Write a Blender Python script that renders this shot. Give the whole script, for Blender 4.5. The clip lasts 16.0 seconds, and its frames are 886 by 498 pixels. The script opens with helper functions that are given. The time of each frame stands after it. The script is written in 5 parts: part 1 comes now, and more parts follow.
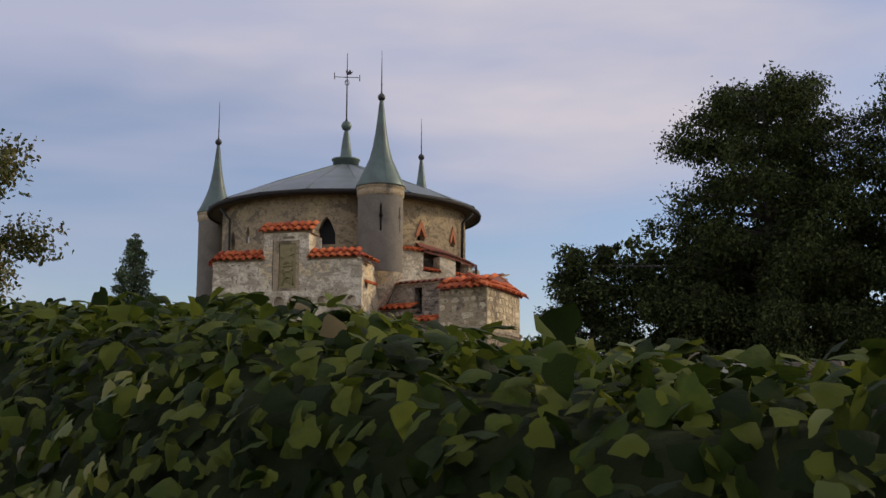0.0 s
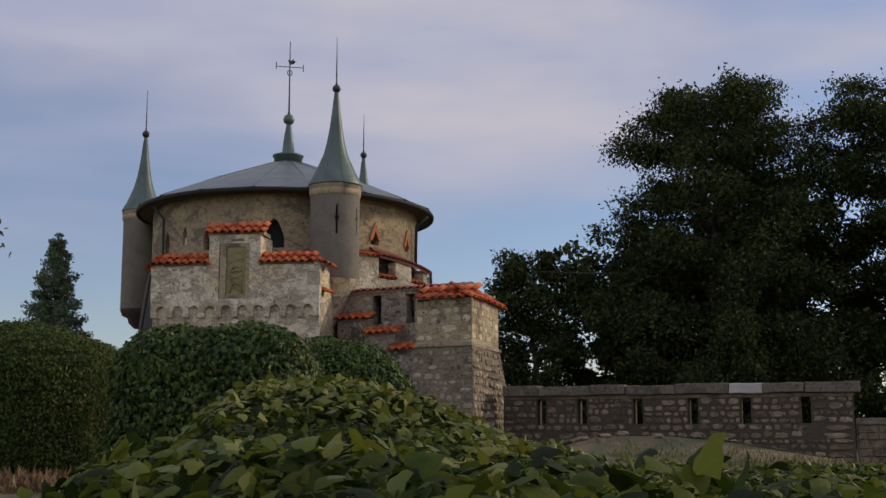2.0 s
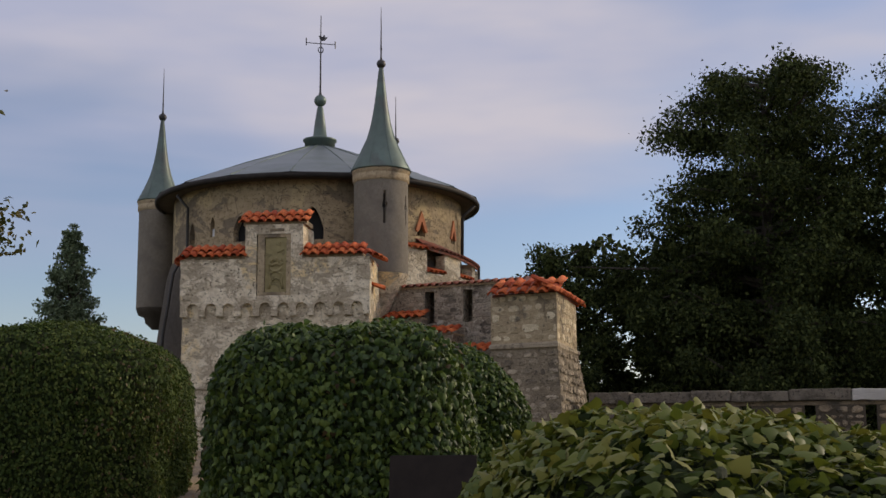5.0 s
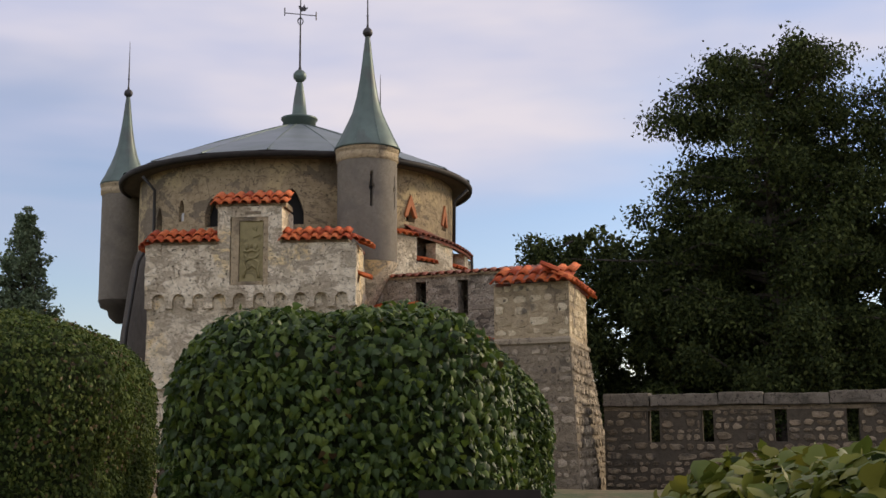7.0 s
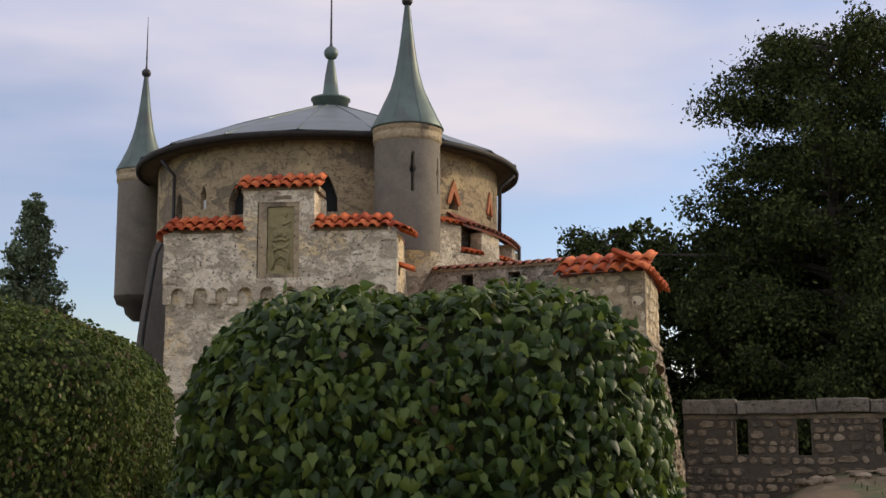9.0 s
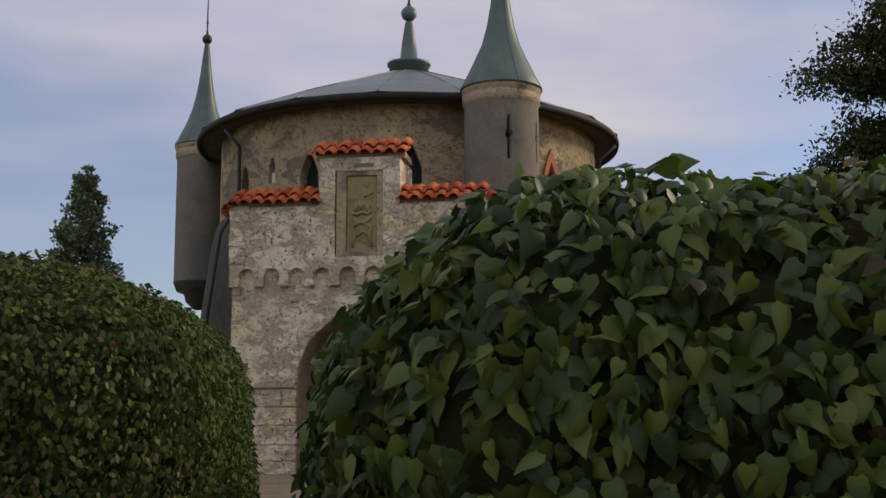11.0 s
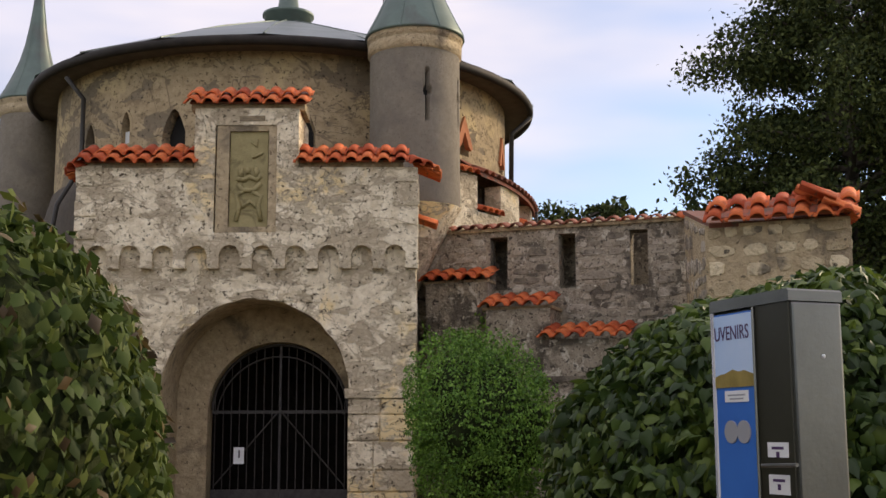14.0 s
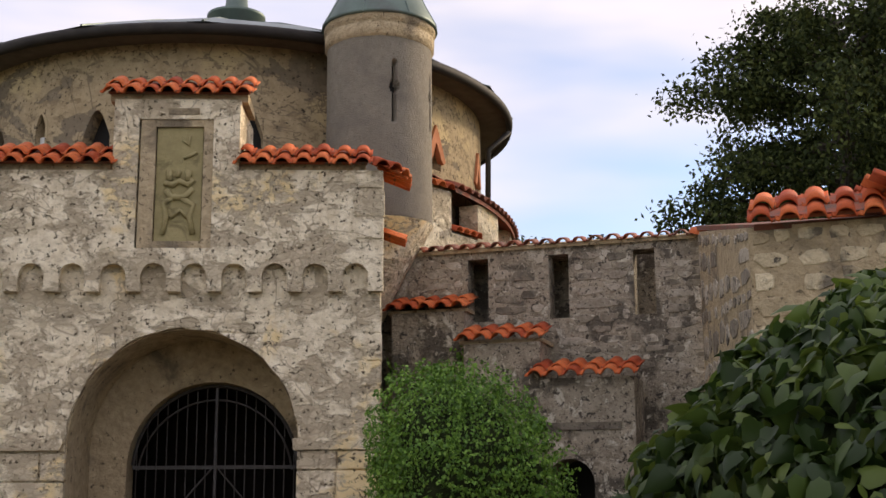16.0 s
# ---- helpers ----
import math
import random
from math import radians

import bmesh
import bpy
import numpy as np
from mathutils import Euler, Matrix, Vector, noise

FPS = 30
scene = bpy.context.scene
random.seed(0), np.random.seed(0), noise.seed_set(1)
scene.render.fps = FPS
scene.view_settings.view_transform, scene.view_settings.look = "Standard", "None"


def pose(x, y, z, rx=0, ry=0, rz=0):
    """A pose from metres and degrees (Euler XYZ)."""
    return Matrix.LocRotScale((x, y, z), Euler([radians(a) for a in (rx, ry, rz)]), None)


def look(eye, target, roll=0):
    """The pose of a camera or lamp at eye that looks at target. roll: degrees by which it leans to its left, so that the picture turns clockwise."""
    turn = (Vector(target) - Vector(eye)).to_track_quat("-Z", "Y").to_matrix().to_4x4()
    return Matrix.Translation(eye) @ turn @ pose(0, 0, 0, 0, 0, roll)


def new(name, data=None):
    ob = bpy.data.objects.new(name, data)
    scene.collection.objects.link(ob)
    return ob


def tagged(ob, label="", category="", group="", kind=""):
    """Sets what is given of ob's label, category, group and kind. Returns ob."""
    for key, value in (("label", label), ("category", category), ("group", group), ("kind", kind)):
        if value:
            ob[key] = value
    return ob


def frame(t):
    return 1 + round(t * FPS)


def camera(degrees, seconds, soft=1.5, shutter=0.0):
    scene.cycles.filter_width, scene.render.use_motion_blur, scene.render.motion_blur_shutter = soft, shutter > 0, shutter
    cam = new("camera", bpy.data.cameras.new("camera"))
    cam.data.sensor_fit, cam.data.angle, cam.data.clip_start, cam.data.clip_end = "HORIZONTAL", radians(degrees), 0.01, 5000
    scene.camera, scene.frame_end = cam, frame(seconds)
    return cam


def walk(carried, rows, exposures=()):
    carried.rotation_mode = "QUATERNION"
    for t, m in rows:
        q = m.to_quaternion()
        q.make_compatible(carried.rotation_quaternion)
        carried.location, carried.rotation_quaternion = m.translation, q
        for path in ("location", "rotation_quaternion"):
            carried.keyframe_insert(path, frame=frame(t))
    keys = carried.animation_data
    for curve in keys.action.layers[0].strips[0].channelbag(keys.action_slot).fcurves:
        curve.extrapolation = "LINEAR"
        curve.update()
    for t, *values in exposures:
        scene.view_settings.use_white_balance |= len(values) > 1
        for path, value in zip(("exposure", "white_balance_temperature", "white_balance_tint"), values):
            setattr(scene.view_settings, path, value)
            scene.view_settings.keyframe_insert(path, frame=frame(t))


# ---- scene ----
cam = camera(40.6, 16.0)
METRES, EYE, TILT, LEAN, TURN = 22.0, 1.6, 0.0, 0.0, 0.0
ROWS = [
    (0.0, 0.0, 0.0, 0.0, -0.02, 8.84, -0.1),
    (0.5, -0.0209, 0.0321, 0.0051, -0.8, 8.9, -0.08),
    (1.0, -0.0448, 0.0632, 0.0112, -1.64, 8.88, -0.02),
    (1.5, -0.0719, 0.093, 0.0185, -3.27, 8.89, 0.02),
    (2.0, -0.0976, 0.1198, 0.0231, -5.77, 8.9, 0.1),
    (2.5, -0.1174, 0.1474, 0.0272, -10.16, 8.97, 0.3),
    (3.0, -0.1351, 0.1776, 0.0306, -13.11, 8.98, 0.4),
    (3.5, -0.1515, 0.2062, 0.032, -12.26, 8.91, 0.46),
    (4.0, -0.1609, 0.2259, 0.033, -10.31, 8.9, 0.45),
    (4.5, -0.1688, 0.2418, 0.0343, -6.73, 8.93, 0.37),
    (5.0, -0.1717, 0.2662, 0.0355, -6.79, 8.88, 0.4),
    (7.5, -0.177, 0.4135, 0.0448, -8.17, 8.74, 0.38),
    (8.0, -0.1783, 0.441, 0.047, -8.02, 8.79, 0.37),
    (10.5, -0.1984, 0.5987, 0.0524, -5.06, 8.66, 0.18),
    (11.0, -0.2057, 0.6317, 0.0527, -4.46, 8.65, 0.15),
    (11.5, -0.2203, 0.6633, 0.0536, -3.51, 8.73, 0.06),
    (12.0, -0.2348, 0.6923, 0.0576, -3.24, 8.73, 0.06),
    (12.5, -0.2416, 0.723, 0.0597, -4.36, 8.72, 0.02),
    (13.0, -0.2464, 0.7524, 0.0608, -7.75, 8.79, 0.07),
    (13.5, -0.244, 0.7804, 0.0633, -10.92, 8.86, 0.1),
    (14.0, -0.243, 0.8103, 0.0633, -13.11, 8.84, 0.17),
    (14.5, -0.2385, 0.8407, 0.0655, -13.78, 8.8, 0.23),
    (15.0, -0.232, 0.8707, 0.066, -14.33, 8.79, 0.25),
    (15.5, -0.226, 0.8984, 0.0658, -14.63, 8.96, 0.32),
    (16.0, -0.2198, 0.9287, 0.0651, -14.95, 11.43, 0.36),
]
EXPOSURES = [(0, 0.1, 6800, 10), (1.5, 0.12, 6800, 10), (2.0, -0.1, 6600, 10), (2.5, -0.6, 6400, 10), (3.0, -0.75, 6300, 10), (3.5, -0.7, 6300, 10), (4.0, -0.45, 6500, 10), (4.5, -0.07, 6800, 10), (5.2, 0.03, 6800, 10),
             (7.3, 0.5, 7000, 10), (8.2, 0.55, 7000, 10), (10.3, 0.2, 6900, 10), (11.0, 0.08, 6900, 10), (11.5, -0.06, 6900, 10), (12.5, 0.05, 7150, 10), (13.0, 0.44, 7350, 10), (13.5, 0.70, 7350, 10), (14.5, 0.86, 7300, 10), (16.0, 0.88, 7300, 10)]
walk(cam, [(t, pose(0, 0, EYE, TILT, LEAN, TURN) @ pose(METRES * x, METRES * y, METRES * z, 90 + pitch, roll, yaw)) for t, x, y, z, yaw, pitch, roll in ROWS], EXPOSURES)

# ---- world, sun ----
SUN_AZ, SUN_EL = 74.0, 24.0        # degrees clockwise from +y, and above the horizon
world = bpy.data.worlds.new("sky")
scene.world = world
world.use_nodes = True
wn, wl = world.node_tree.nodes, world.node_tree.links
wn.clear()


def wnode(kind, **values):
    n = wn.new(kind)
    for k, v in values.items():
        n.inputs[k].default_value = v
    return n


sky = wn.new("ShaderNodeTexSky")
sky.sky_type, sky.sun_disc = "NISHITA", False
sky.sun_elevation, sky.sun_rotation = radians(SUN_EL), radians(SUN_AZ)
sky.air_density, sky.dust_density, sky.ozone_density = 1.0, 0.5, 3.0
dim = wn.new("ShaderNodeVectorMath")
dim.operation = "MULTIPLY"
dim.inputs[1].default_value = (0.123, 0.111, 0.117)
wl.new(sky.outputs[0], dim.inputs[0])
tc = wn.new("ShaderNodeTexCoord")
stretch = wn.new("ShaderNodeMapping")
stretch.inputs["Scale"].default_value = (1.0, 1.0, 4.0)
stretch.inputs["Location"].default_value = (0.3, 0.1, 0.25)
wl.new(tc.outputs["Generated"], stretch.inputs[0])
n1 = wnode("ShaderNodeTexNoise", Scale=1.7, Detail=4.0, Roughness=0.45, Distortion=0.2)
wl.new(stretch.outputs[0], n1.inputs[0])
split = wn.new("ShaderNodeSeparateXYZ")
wl.new(tc.outputs["Generated"], split.inputs[0])
lift = wn.new("ShaderNodeMath")
lift.operation = "MULTIPLY_ADD"
lift.inputs[1].default_value, lift.inputs[2].default_value = 1.3, -0.30
wl.new(split.outputs[2], lift.inputs[0])
cover = wn.new("ShaderNodeMath")
cover.operation = "ADD"
wl.new(n1.outputs[0], cover.inputs[0])
wl.new(lift.outputs[0], cover.inputs[1])
r1 = wn.new("ShaderNodeValToRGB")
r1.color_ramp.elements[0].position, r1.color_ramp.elements[1].position = 0.33, 0.60
r1.color_ramp.interpolation = "EASE"
wl.new(cover.outputs[0], r1.inputs[0])
n2 = wnode("ShaderNodeTexNoise", Scale=2.6, Detail=4.0, Roughness=0.55)
wl.new(stretch.outputs[0], n2.inputs[0])
r2 = wn.new("ShaderNodeValToRGB")
r2.color_ramp.elements[0].color, r2.color_ramp.elements[1].color = (0.41, 0.44, 0.60, 1), (0.56, 0.54, 0.625, 1)
r2.color_ramp.elements[0].position, r2.color_ramp.elements[1].position = 0.4, 0.65
wl.new(n2.outputs[0], r2.inputs[0])
mixc = wn.new("ShaderNodeMix")
mixc.data_type = "RGBA"
wl.new(r1.outputs[0], mixc.inputs[0])
wl.new(dim.outputs[0], mixc.inputs[6])
wl.new(r2.outputs[0], mixc.inputs[7])
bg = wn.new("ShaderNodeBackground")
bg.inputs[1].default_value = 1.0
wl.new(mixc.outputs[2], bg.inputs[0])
# Added gain: sky behind the camera is raised to brighten walls facing it.
rear_boost = wn.new("ShaderNodeMapRange")
rear_boost.interpolation_type = "SMOOTHSTEP"
rear_boost.inputs["From Min"].default_value, rear_boost.inputs["From Max"].default_value = 0.35, -0.75
rear_boost.inputs["To Min"].default_value, rear_boost.inputs["To Max"].default_value = 1.0, 1.32
wl.new(split.outputs[1], rear_boost.inputs["Value"])
wl.new(rear_boost.outputs[0], bg.inputs[1])
wo = wn.new("ShaderNodeOutputWorld")
wl.new(bg.outputs[0], wo.inputs[0])

sun = new("sun", bpy.data.lights.new("sun", "SUN"))
sun.data.energy, sun.data.angle, sun.data.color = 2.2, radians(8), (1.0, 0.86, 0.68)
sun_dir = Vector((math.sin(radians(SUN_AZ)) * math.cos(radians(SUN_EL)), math.cos(radians(SUN_AZ)) * math.cos(radians(SUN_EL)), math.sin(radians(SUN_EL))))
sun.matrix_world = look(sun_dir * 60, (0, 0, 0))


# ---- materials ----
def material(name, colors, scale=4.0, stain=None, stain_scale=1.0, rough=0.85, bump=0.3, bump_scale=20.0, metal=0.0, island=0.0, objrand=0.0, stain_at=(0.5, 0.62), detail=8.0, spec=0.3, translucent=0.0, ramp_at=(0.3, 0.7), relief=0.02):
    """Two scales of noise: a grain between the colours, and stains of another colour over it."""
    m = bpy.data.materials.new(name)
    m.use_nodes = True
    nt = m.node_tree
    nn, ll = nt.nodes, nt.links
    b = nn["Principled BSDF"]
    b.inputs["Roughness"].default_value, b.inputs["Metallic"].default_value = rough, metal
    b.inputs["Specular IOR Level"].default_value = spec
    co = nn.new("ShaderNodeTexCoord")
    def noise_at(sc, det=detail, dist=0.0):
        n = nn.new("ShaderNodeTexNoise")
        n.inputs["Scale"].default_value, n.inputs["Detail"].default_value, n.inputs["Distortion"].default_value = sc, det, dist
        n.inputs["Roughness"].default_value = 0.62
        ll.new(co.outputs["Object"], n.inputs[0])
        return n
    def mixed(f, a, c):
        x = nn.new("ShaderNodeMix")
        x.data_type = "RGBA"
        ll.new(f, x.inputs[0])
        ll.new(a, x.inputs[6])
        if isinstance(c, tuple):
            x.inputs[7].default_value = (*c, 1)
        else:
            ll.new(c, x.inputs[7])
        return x.outputs[2]
    g = noise_at(scale)
    ramp = nn.new("ShaderNodeValToRGB")
    el = ramp.color_ramp.elements
    el[0].position, el[1].position = ramp_at
    el[0].color, el[1].color = (*colors[0], 1), (*colors[-1], 1)
    for i, c in enumerate(colors[1:-1]):
        e = el.new(ramp_at[0] + (ramp_at[1] - ramp_at[0]) * (i + 1) / (len(colors) - 1))
        e.color = (*c, 1)
    source = g.outputs[0]
    if island or objrand:
        if island:
            rnd = nn.new("ShaderNodeNewGeometry").outputs["Random Per Island"]
        else:
            rnd = nn.new("ShaderNodeObjectInfo").outputs["Random"]
        x = nn.new("ShaderNodeMix")
        x.inputs[0].default_value = island or objrand
        ll.new(g.outputs[0], x.inputs[2])
        ll.new(rnd, x.inputs[3])
        source = x.outputs[0]
    ll.new(source, ramp.inputs[0])
    col = ramp.outputs[0]
    for st, sc, at in stain or ():
        n = noise_at(sc, 6.0, 0.6)
        rr = nn.new("ShaderNodeValToRGB")
        rr.color_ramp.elements[0].position, rr.color_ramp.elements[1].position = at[:2]
        if len(at) == 3:
            e = rr.color_ramp.elements.new(at[2])
            e.color = (0, 0, 0, 1)
        ll.new(n.outputs[0], rr.inputs[0])
        col = mixed(rr.outputs[0], col, st)
    ll.new(col, b.inputs["Base Color"])
    if bump:
        bn = nn.new("ShaderNodeBump")
        bn.inputs["Strength"].default_value, bn.inputs["Distance"].default_value = bump, relief
        ll.new(noise_at(bump_scale, 6.0).outputs[0], bn.inputs["Height"])
        ll.new(bn.outputs[0], b.inputs["Normal"])
    if translucent:
        tr = nn.new("ShaderNodeBsdfTranslucent")
        ll.new(col, tr.inputs[0])
        ms = nn.new("ShaderNodeMixShader")
        ms.inputs[0].default_value = translucent
        ll.new(b.outputs[0], ms.inputs[1])
        ll.new(tr.outputs[0], ms.inputs[2])
        ll.new(ms.outputs[0], nn["Material Output"].inputs[0])
    return m


def plaster(name, pale, ochre, bare, streak, bare_at=(0.50, 0.54), ochre_at=(0.54, 0.60), relief=0.04, stone=7.0, patch=2.1):
    """Old lime plaster that has come off in patches: rubble with joints shows under it; cracks, ochre stains and pits."""
    m = bpy.data.materials.new(name)
    m.use_nodes = True
    nn, ll = m.node_tree.nodes, m.node_tree.links
    b = nn["Principled BSDF"]
    b.inputs["Roughness"].default_value, b.inputs["Specular IOR Level"].default_value = 0.9, 0.2
    co = nn.new("ShaderNodeTexCoord")
    flat = nn.new("ShaderNodeMapping")
    flat.inputs["Scale"].default_value = (1.0, 1.0, 1.6)
    ll.new(co.outputs["Object"], flat.inputs[0])

    def noise_at(sc, det, rough=0.62, dist=0.0, src=None):
        n = nn.new("ShaderNodeTexNoise")
        n.inputs["Scale"].default_value, n.inputs["Detail"].default_value = sc, det
        n.inputs["Roughness"].default_value, n.inputs["Distortion"].default_value = rough, dist
        ll.new(src or co.outputs["Object"], n.inputs[0])
        return n.outputs[0]

    def step(v, *at):
        r = nn.new("ShaderNodeValToRGB")
        r.color_ramp.elements[0].position, r.color_ramp.elements[1].position = at[:2]
        if len(at) == 3:
            r.color_ramp.elements.new(at[2]).color = (0, 0, 0, 1)
        ll.new(v, r.inputs[0])
        return r.outputs[0]

    def mixed(f, a, c):
        x = nn.new("ShaderNodeMix")
        x.data_type = "RGBA"
        ll.new(f, x.inputs[0])
        for v, k in ((a, 6), (c, 7)):
            if isinstance(v, tuple):
                x.inputs[k].default_value = (*v, 1)
            else:
                ll.new(v, x.inputs[k])
        return x.outputs[2]

    def sums(op, a, c, k=None):
        x = nn.new("ShaderNodeMath")
        x.operation = op
        ll.new(a, x.inputs[0])
        for v, i in ((c, 1), (k, 2)):
            if isinstance(v, float):
                x.inputs[i].default_value = v
            elif v is not None:
                ll.new(v, x.inputs[i])
        return x.outputs[0]

    big = noise_at(0.7, 3.0)
    skin = mixed(step(noise_at(7.0, 8.0), 0.36, 0.64), pale[0], pale[1])
    skin = mixed(step(noise_at(0.85, 5.0, 0.55, 0.5), *ochre_at), skin, ochre)
    warp = nn.new("ShaderNodeVectorMath")
    warp.operation = "MULTIPLY_ADD"
    wob = nn.new("ShaderNodeTexNoise")
    wob.inputs["Scale"].default_value = 5.0
    ll.new(co.outputs["Object"], wob.inputs[0])
    ll.new(wob.outputs[1], warp.inputs[0])
    warp.inputs[1].default_value = (0.16, 0.16, 0.16)
    ll.new(flat.outputs[0], warp.inputs[2])
    cell, edge = nn.new("ShaderNodeTexVoronoi"), nn.new("ShaderNodeTexVoronoi")
    edge.feature = "DISTANCE_TO_EDGE"
    for v in (cell, edge):
        v.inputs["Scale"].default_value = stone
        ll.new(warp.outputs[0], v.inputs["Vector"])
    grey = nn.new("ShaderNodeSeparateColor")
    ll.new(cell.outputs["Color"], grey.inputs[0])
    joint = step(edge.outputs["Distance"], 0.0, 0.16)
    under = mixed(sums("MULTIPLY_ADD", grey.outputs[0], 0.55, sums("MULTIPLY", noise_at(16.0, 6.0), 0.45)), bare[0], bare[1])
    under = mixed(joint, bare[2], under)
    field = sums("MULTIPLY_ADD", big, 0.45, sums("ADD", noise_at(patch, 10.0, 0.66, 0.35, flat.outputs[0]), -0.225))
    gone = step(field, *bare_at)
    skin = mixed(step(noise_at(4.5, 6.0, 0.7, 0.2, flat.outputs[0]), 0.53, 0.60), skin, tuple(0.80 * c for c in pale[0]))
    col = mixed(gone, skin, under)
    col = mixed(step(noise_at(0.95, 4.0, 0.6, 0.7), 0.487, 0.50, 0.515), col, streak)
    pit = step(noise_at(17.0, 5.0, 0.72), 0.585, 0.63)
    col = mixed(pit, col, tuple(0.42 * c for c in bare[0]))
    ll.new(col, b.inputs["Base Color"])
    h = sums("MULTIPLY_ADD", gone, -0.32, sums("MULTIPLY", noise_at(13.0, 8.0, 0.7), 1.0))
    h = sums("MULTIPLY_ADD", sums("MULTIPLY", joint, gone), 0.07, h)
    h = sums("MULTIPLY_ADD", pit, -0.35, h)
    bn = nn.new("ShaderNodeBump")
    bn.inputs["Strength"].default_value, bn.inputs["Distance"].default_value = 1.0, relief
    ll.new(h, bn.inputs["Height"])
    ll.new(bn.outputs[0], b.inputs["Normal"])
    return m


def plain(name, color, rough=0.6, metal=0.0):
    m = bpy.data.materials.new(name)
    m.use_nodes = True
    b = m.node_tree.nodes["Principled BSDF"]
    b.inputs["Base Color"].default_value = (*color, 1)
    b.inputs["Roughness"].default_value, b.inputs["Metallic"].default_value = rough, metal
    return m


M_GATE = plaster("weathered_lime_plaster", ((0.66, 0.555, 0.385), (0.89, 0.785, 0.59)), (0.81, 0.635, 0.35), ((0.37, 0.30, 0.20), (0.68, 0.575, 0.41), (0.44, 0.36, 0.25)), (0.44, 0.36, 0.25), bare_at=(0.50, 0.555), patch=2.3, stone=9.0)
M_TOWER = plaster("tower_render", ((0.33, 0.25, 0.148), (0.44, 0.34, 0.205)), (0.50, 0.385, 0.212), ((0.18, 0.142, 0.095), (0.27, 0.215, 0.145), (0.20, 0.157, 0.105)), (0.19, 0.148, 0.096), bare_at=(0.545, 0.56), relief=0.018, stone=4.0, patch=1.0)
M_STUCCO = material("grey_stucco", [(0.175, 0.150, 0.115), (0.235, 0.205, 0.158)], 12.0, [((0.145, 0.125, 0.10), 0.8, (0.5, 0.7)), ((0.12, 0.102, 0.08), 40.0, (0.58, 0.68))], bump=0.8, bump_scale=55)
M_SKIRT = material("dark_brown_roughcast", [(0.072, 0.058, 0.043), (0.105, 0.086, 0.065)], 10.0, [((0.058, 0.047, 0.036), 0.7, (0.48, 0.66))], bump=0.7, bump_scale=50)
M_STONE = material("limestone", [(0.353, 0.274, 0.164), (0.529, 0.428, 0.275), (0.686, 0.577, 0.385)], 6.0, [((0.167, 0.14, 0.102), 2.2, (0.55, 0.68)), ((0.098, 0.0837, 0.0615), 14.0, (0.60, 0.66))], bump=1.0, bump_scale=18, objrand=0.5, relief=0.05)
M_RUBBLE = material("grey_rubble", [(0.17, 0.142, 0.105), (0.30, 0.255, 0.195), (0.46, 0.40, 0.315)], 9.0, [((0.10, 0.085, 0.065), 3.0, (0.53, 0.62)), ((0.06, 0.05, 0.04), 20.0, (0.58, 0.64)), ((0.50, 0.45, 0.36), 14.0, (0.61, 0.66))], bump=0.9, bump_scale=22, objrand=0.4)
M_MORTAR = material("old_mortar", [(0.333, 0.256, 0.152), (0.519, 0.409, 0.258)], 10.0, [((0.176, 0.14, 0.0943), 1.3, (0.52, 0.64)), ((0.127, 0.0977, 0.0615), 16.0, (0.60, 0.66))], bump=1.0, bump_scale=18, relief=0.04)
M_DARKSTONE = material("dark_masonry", [(0.11, 0.09, 0.064), (0.21, 0.175, 0.128), (0.33, 0.28, 0.21)], 8.0, [((0.11, 0.093, 0.07), 1.4, (0.5, 0.58)), ((0.50, 0.45, 0.36), 4.4, (0.57, 0.63)), ((0.48, 0.42, 0.32), 15.0, (0.60, 0.65)), ((0.06, 0.05, 0.04), 11.0, (0.57, 0.63)), ((0.05, 0.042, 0.033), 30.0, (0.58, 0.64))], bump=1.0, bump_scale=16, island=0.3, relief=0.04, ramp_at=(0.36, 0.64))
M_PARAPET = material("brown_rubble", [(0.12, 0.09, 0.055), (0.23, 0.175, 0.112), (0.34, 0.265, 0.175)], 8.0, [((0.08, 0.066, 0.048), 1.6, (0.52, 0.62)), ((0.06, 0.05, 0.038), 14.0, (0.58, 0.66))], bump=1.0, bump_scale=16, relief=0.04, objrand=0.4)
M_BASE = material("dark_old_mortar", [(0.16, 0.125, 0.08), (0.27, 0.215, 0.145)], 10.0, [((0.10, 0.08, 0.055), 1.3, (0.52, 0.64)), ((0.07, 0.055, 0.037), 16.0, (0.58, 0.65))], bump=1.0, bump_scale=18, relief=0.04)
M_BASESTONE = material("dark_limestone", [(0.17, 0.135, 0.09), (0.29, 0.235, 0.16), (0.42, 0.345, 0.24)], 7.0, [((0.10, 0.08, 0.057), 2.2, (0.53, 0.66)), ((0.07, 0.057, 0.042), 15.0, (0.58, 0.65))], bump=1.0, bump_scale=18, objrand=0.5, relief=0.04)
M_COPING = material("coping_stone", [(0.12, 0.098, 0.072), (0.21, 0.178, 0.136)], 6.0, [((0.08, 0.068, 0.05), 1.8, (0.5, 0.62)), ((0.055, 0.045, 0.034), 17.0, (0.56, 0.64))], bump=1.0, bump_scale=22, relief=0.03)
# Mortar coloured darker to carry the shade in the joints.
M_JOINT = material("shaded_joint_mortar", [(0.055, 0.043, 0.029), (0.10, 0.08, 0.055)], 12.0, None, bump=0.8, bump_scale=30)
M_PALE = material("pale_new_stone", [(0.38, 0.35, 0.31), (0.47, 0.44, 0.39)], 6.0, None, bump=0.4, bump_scale=25)
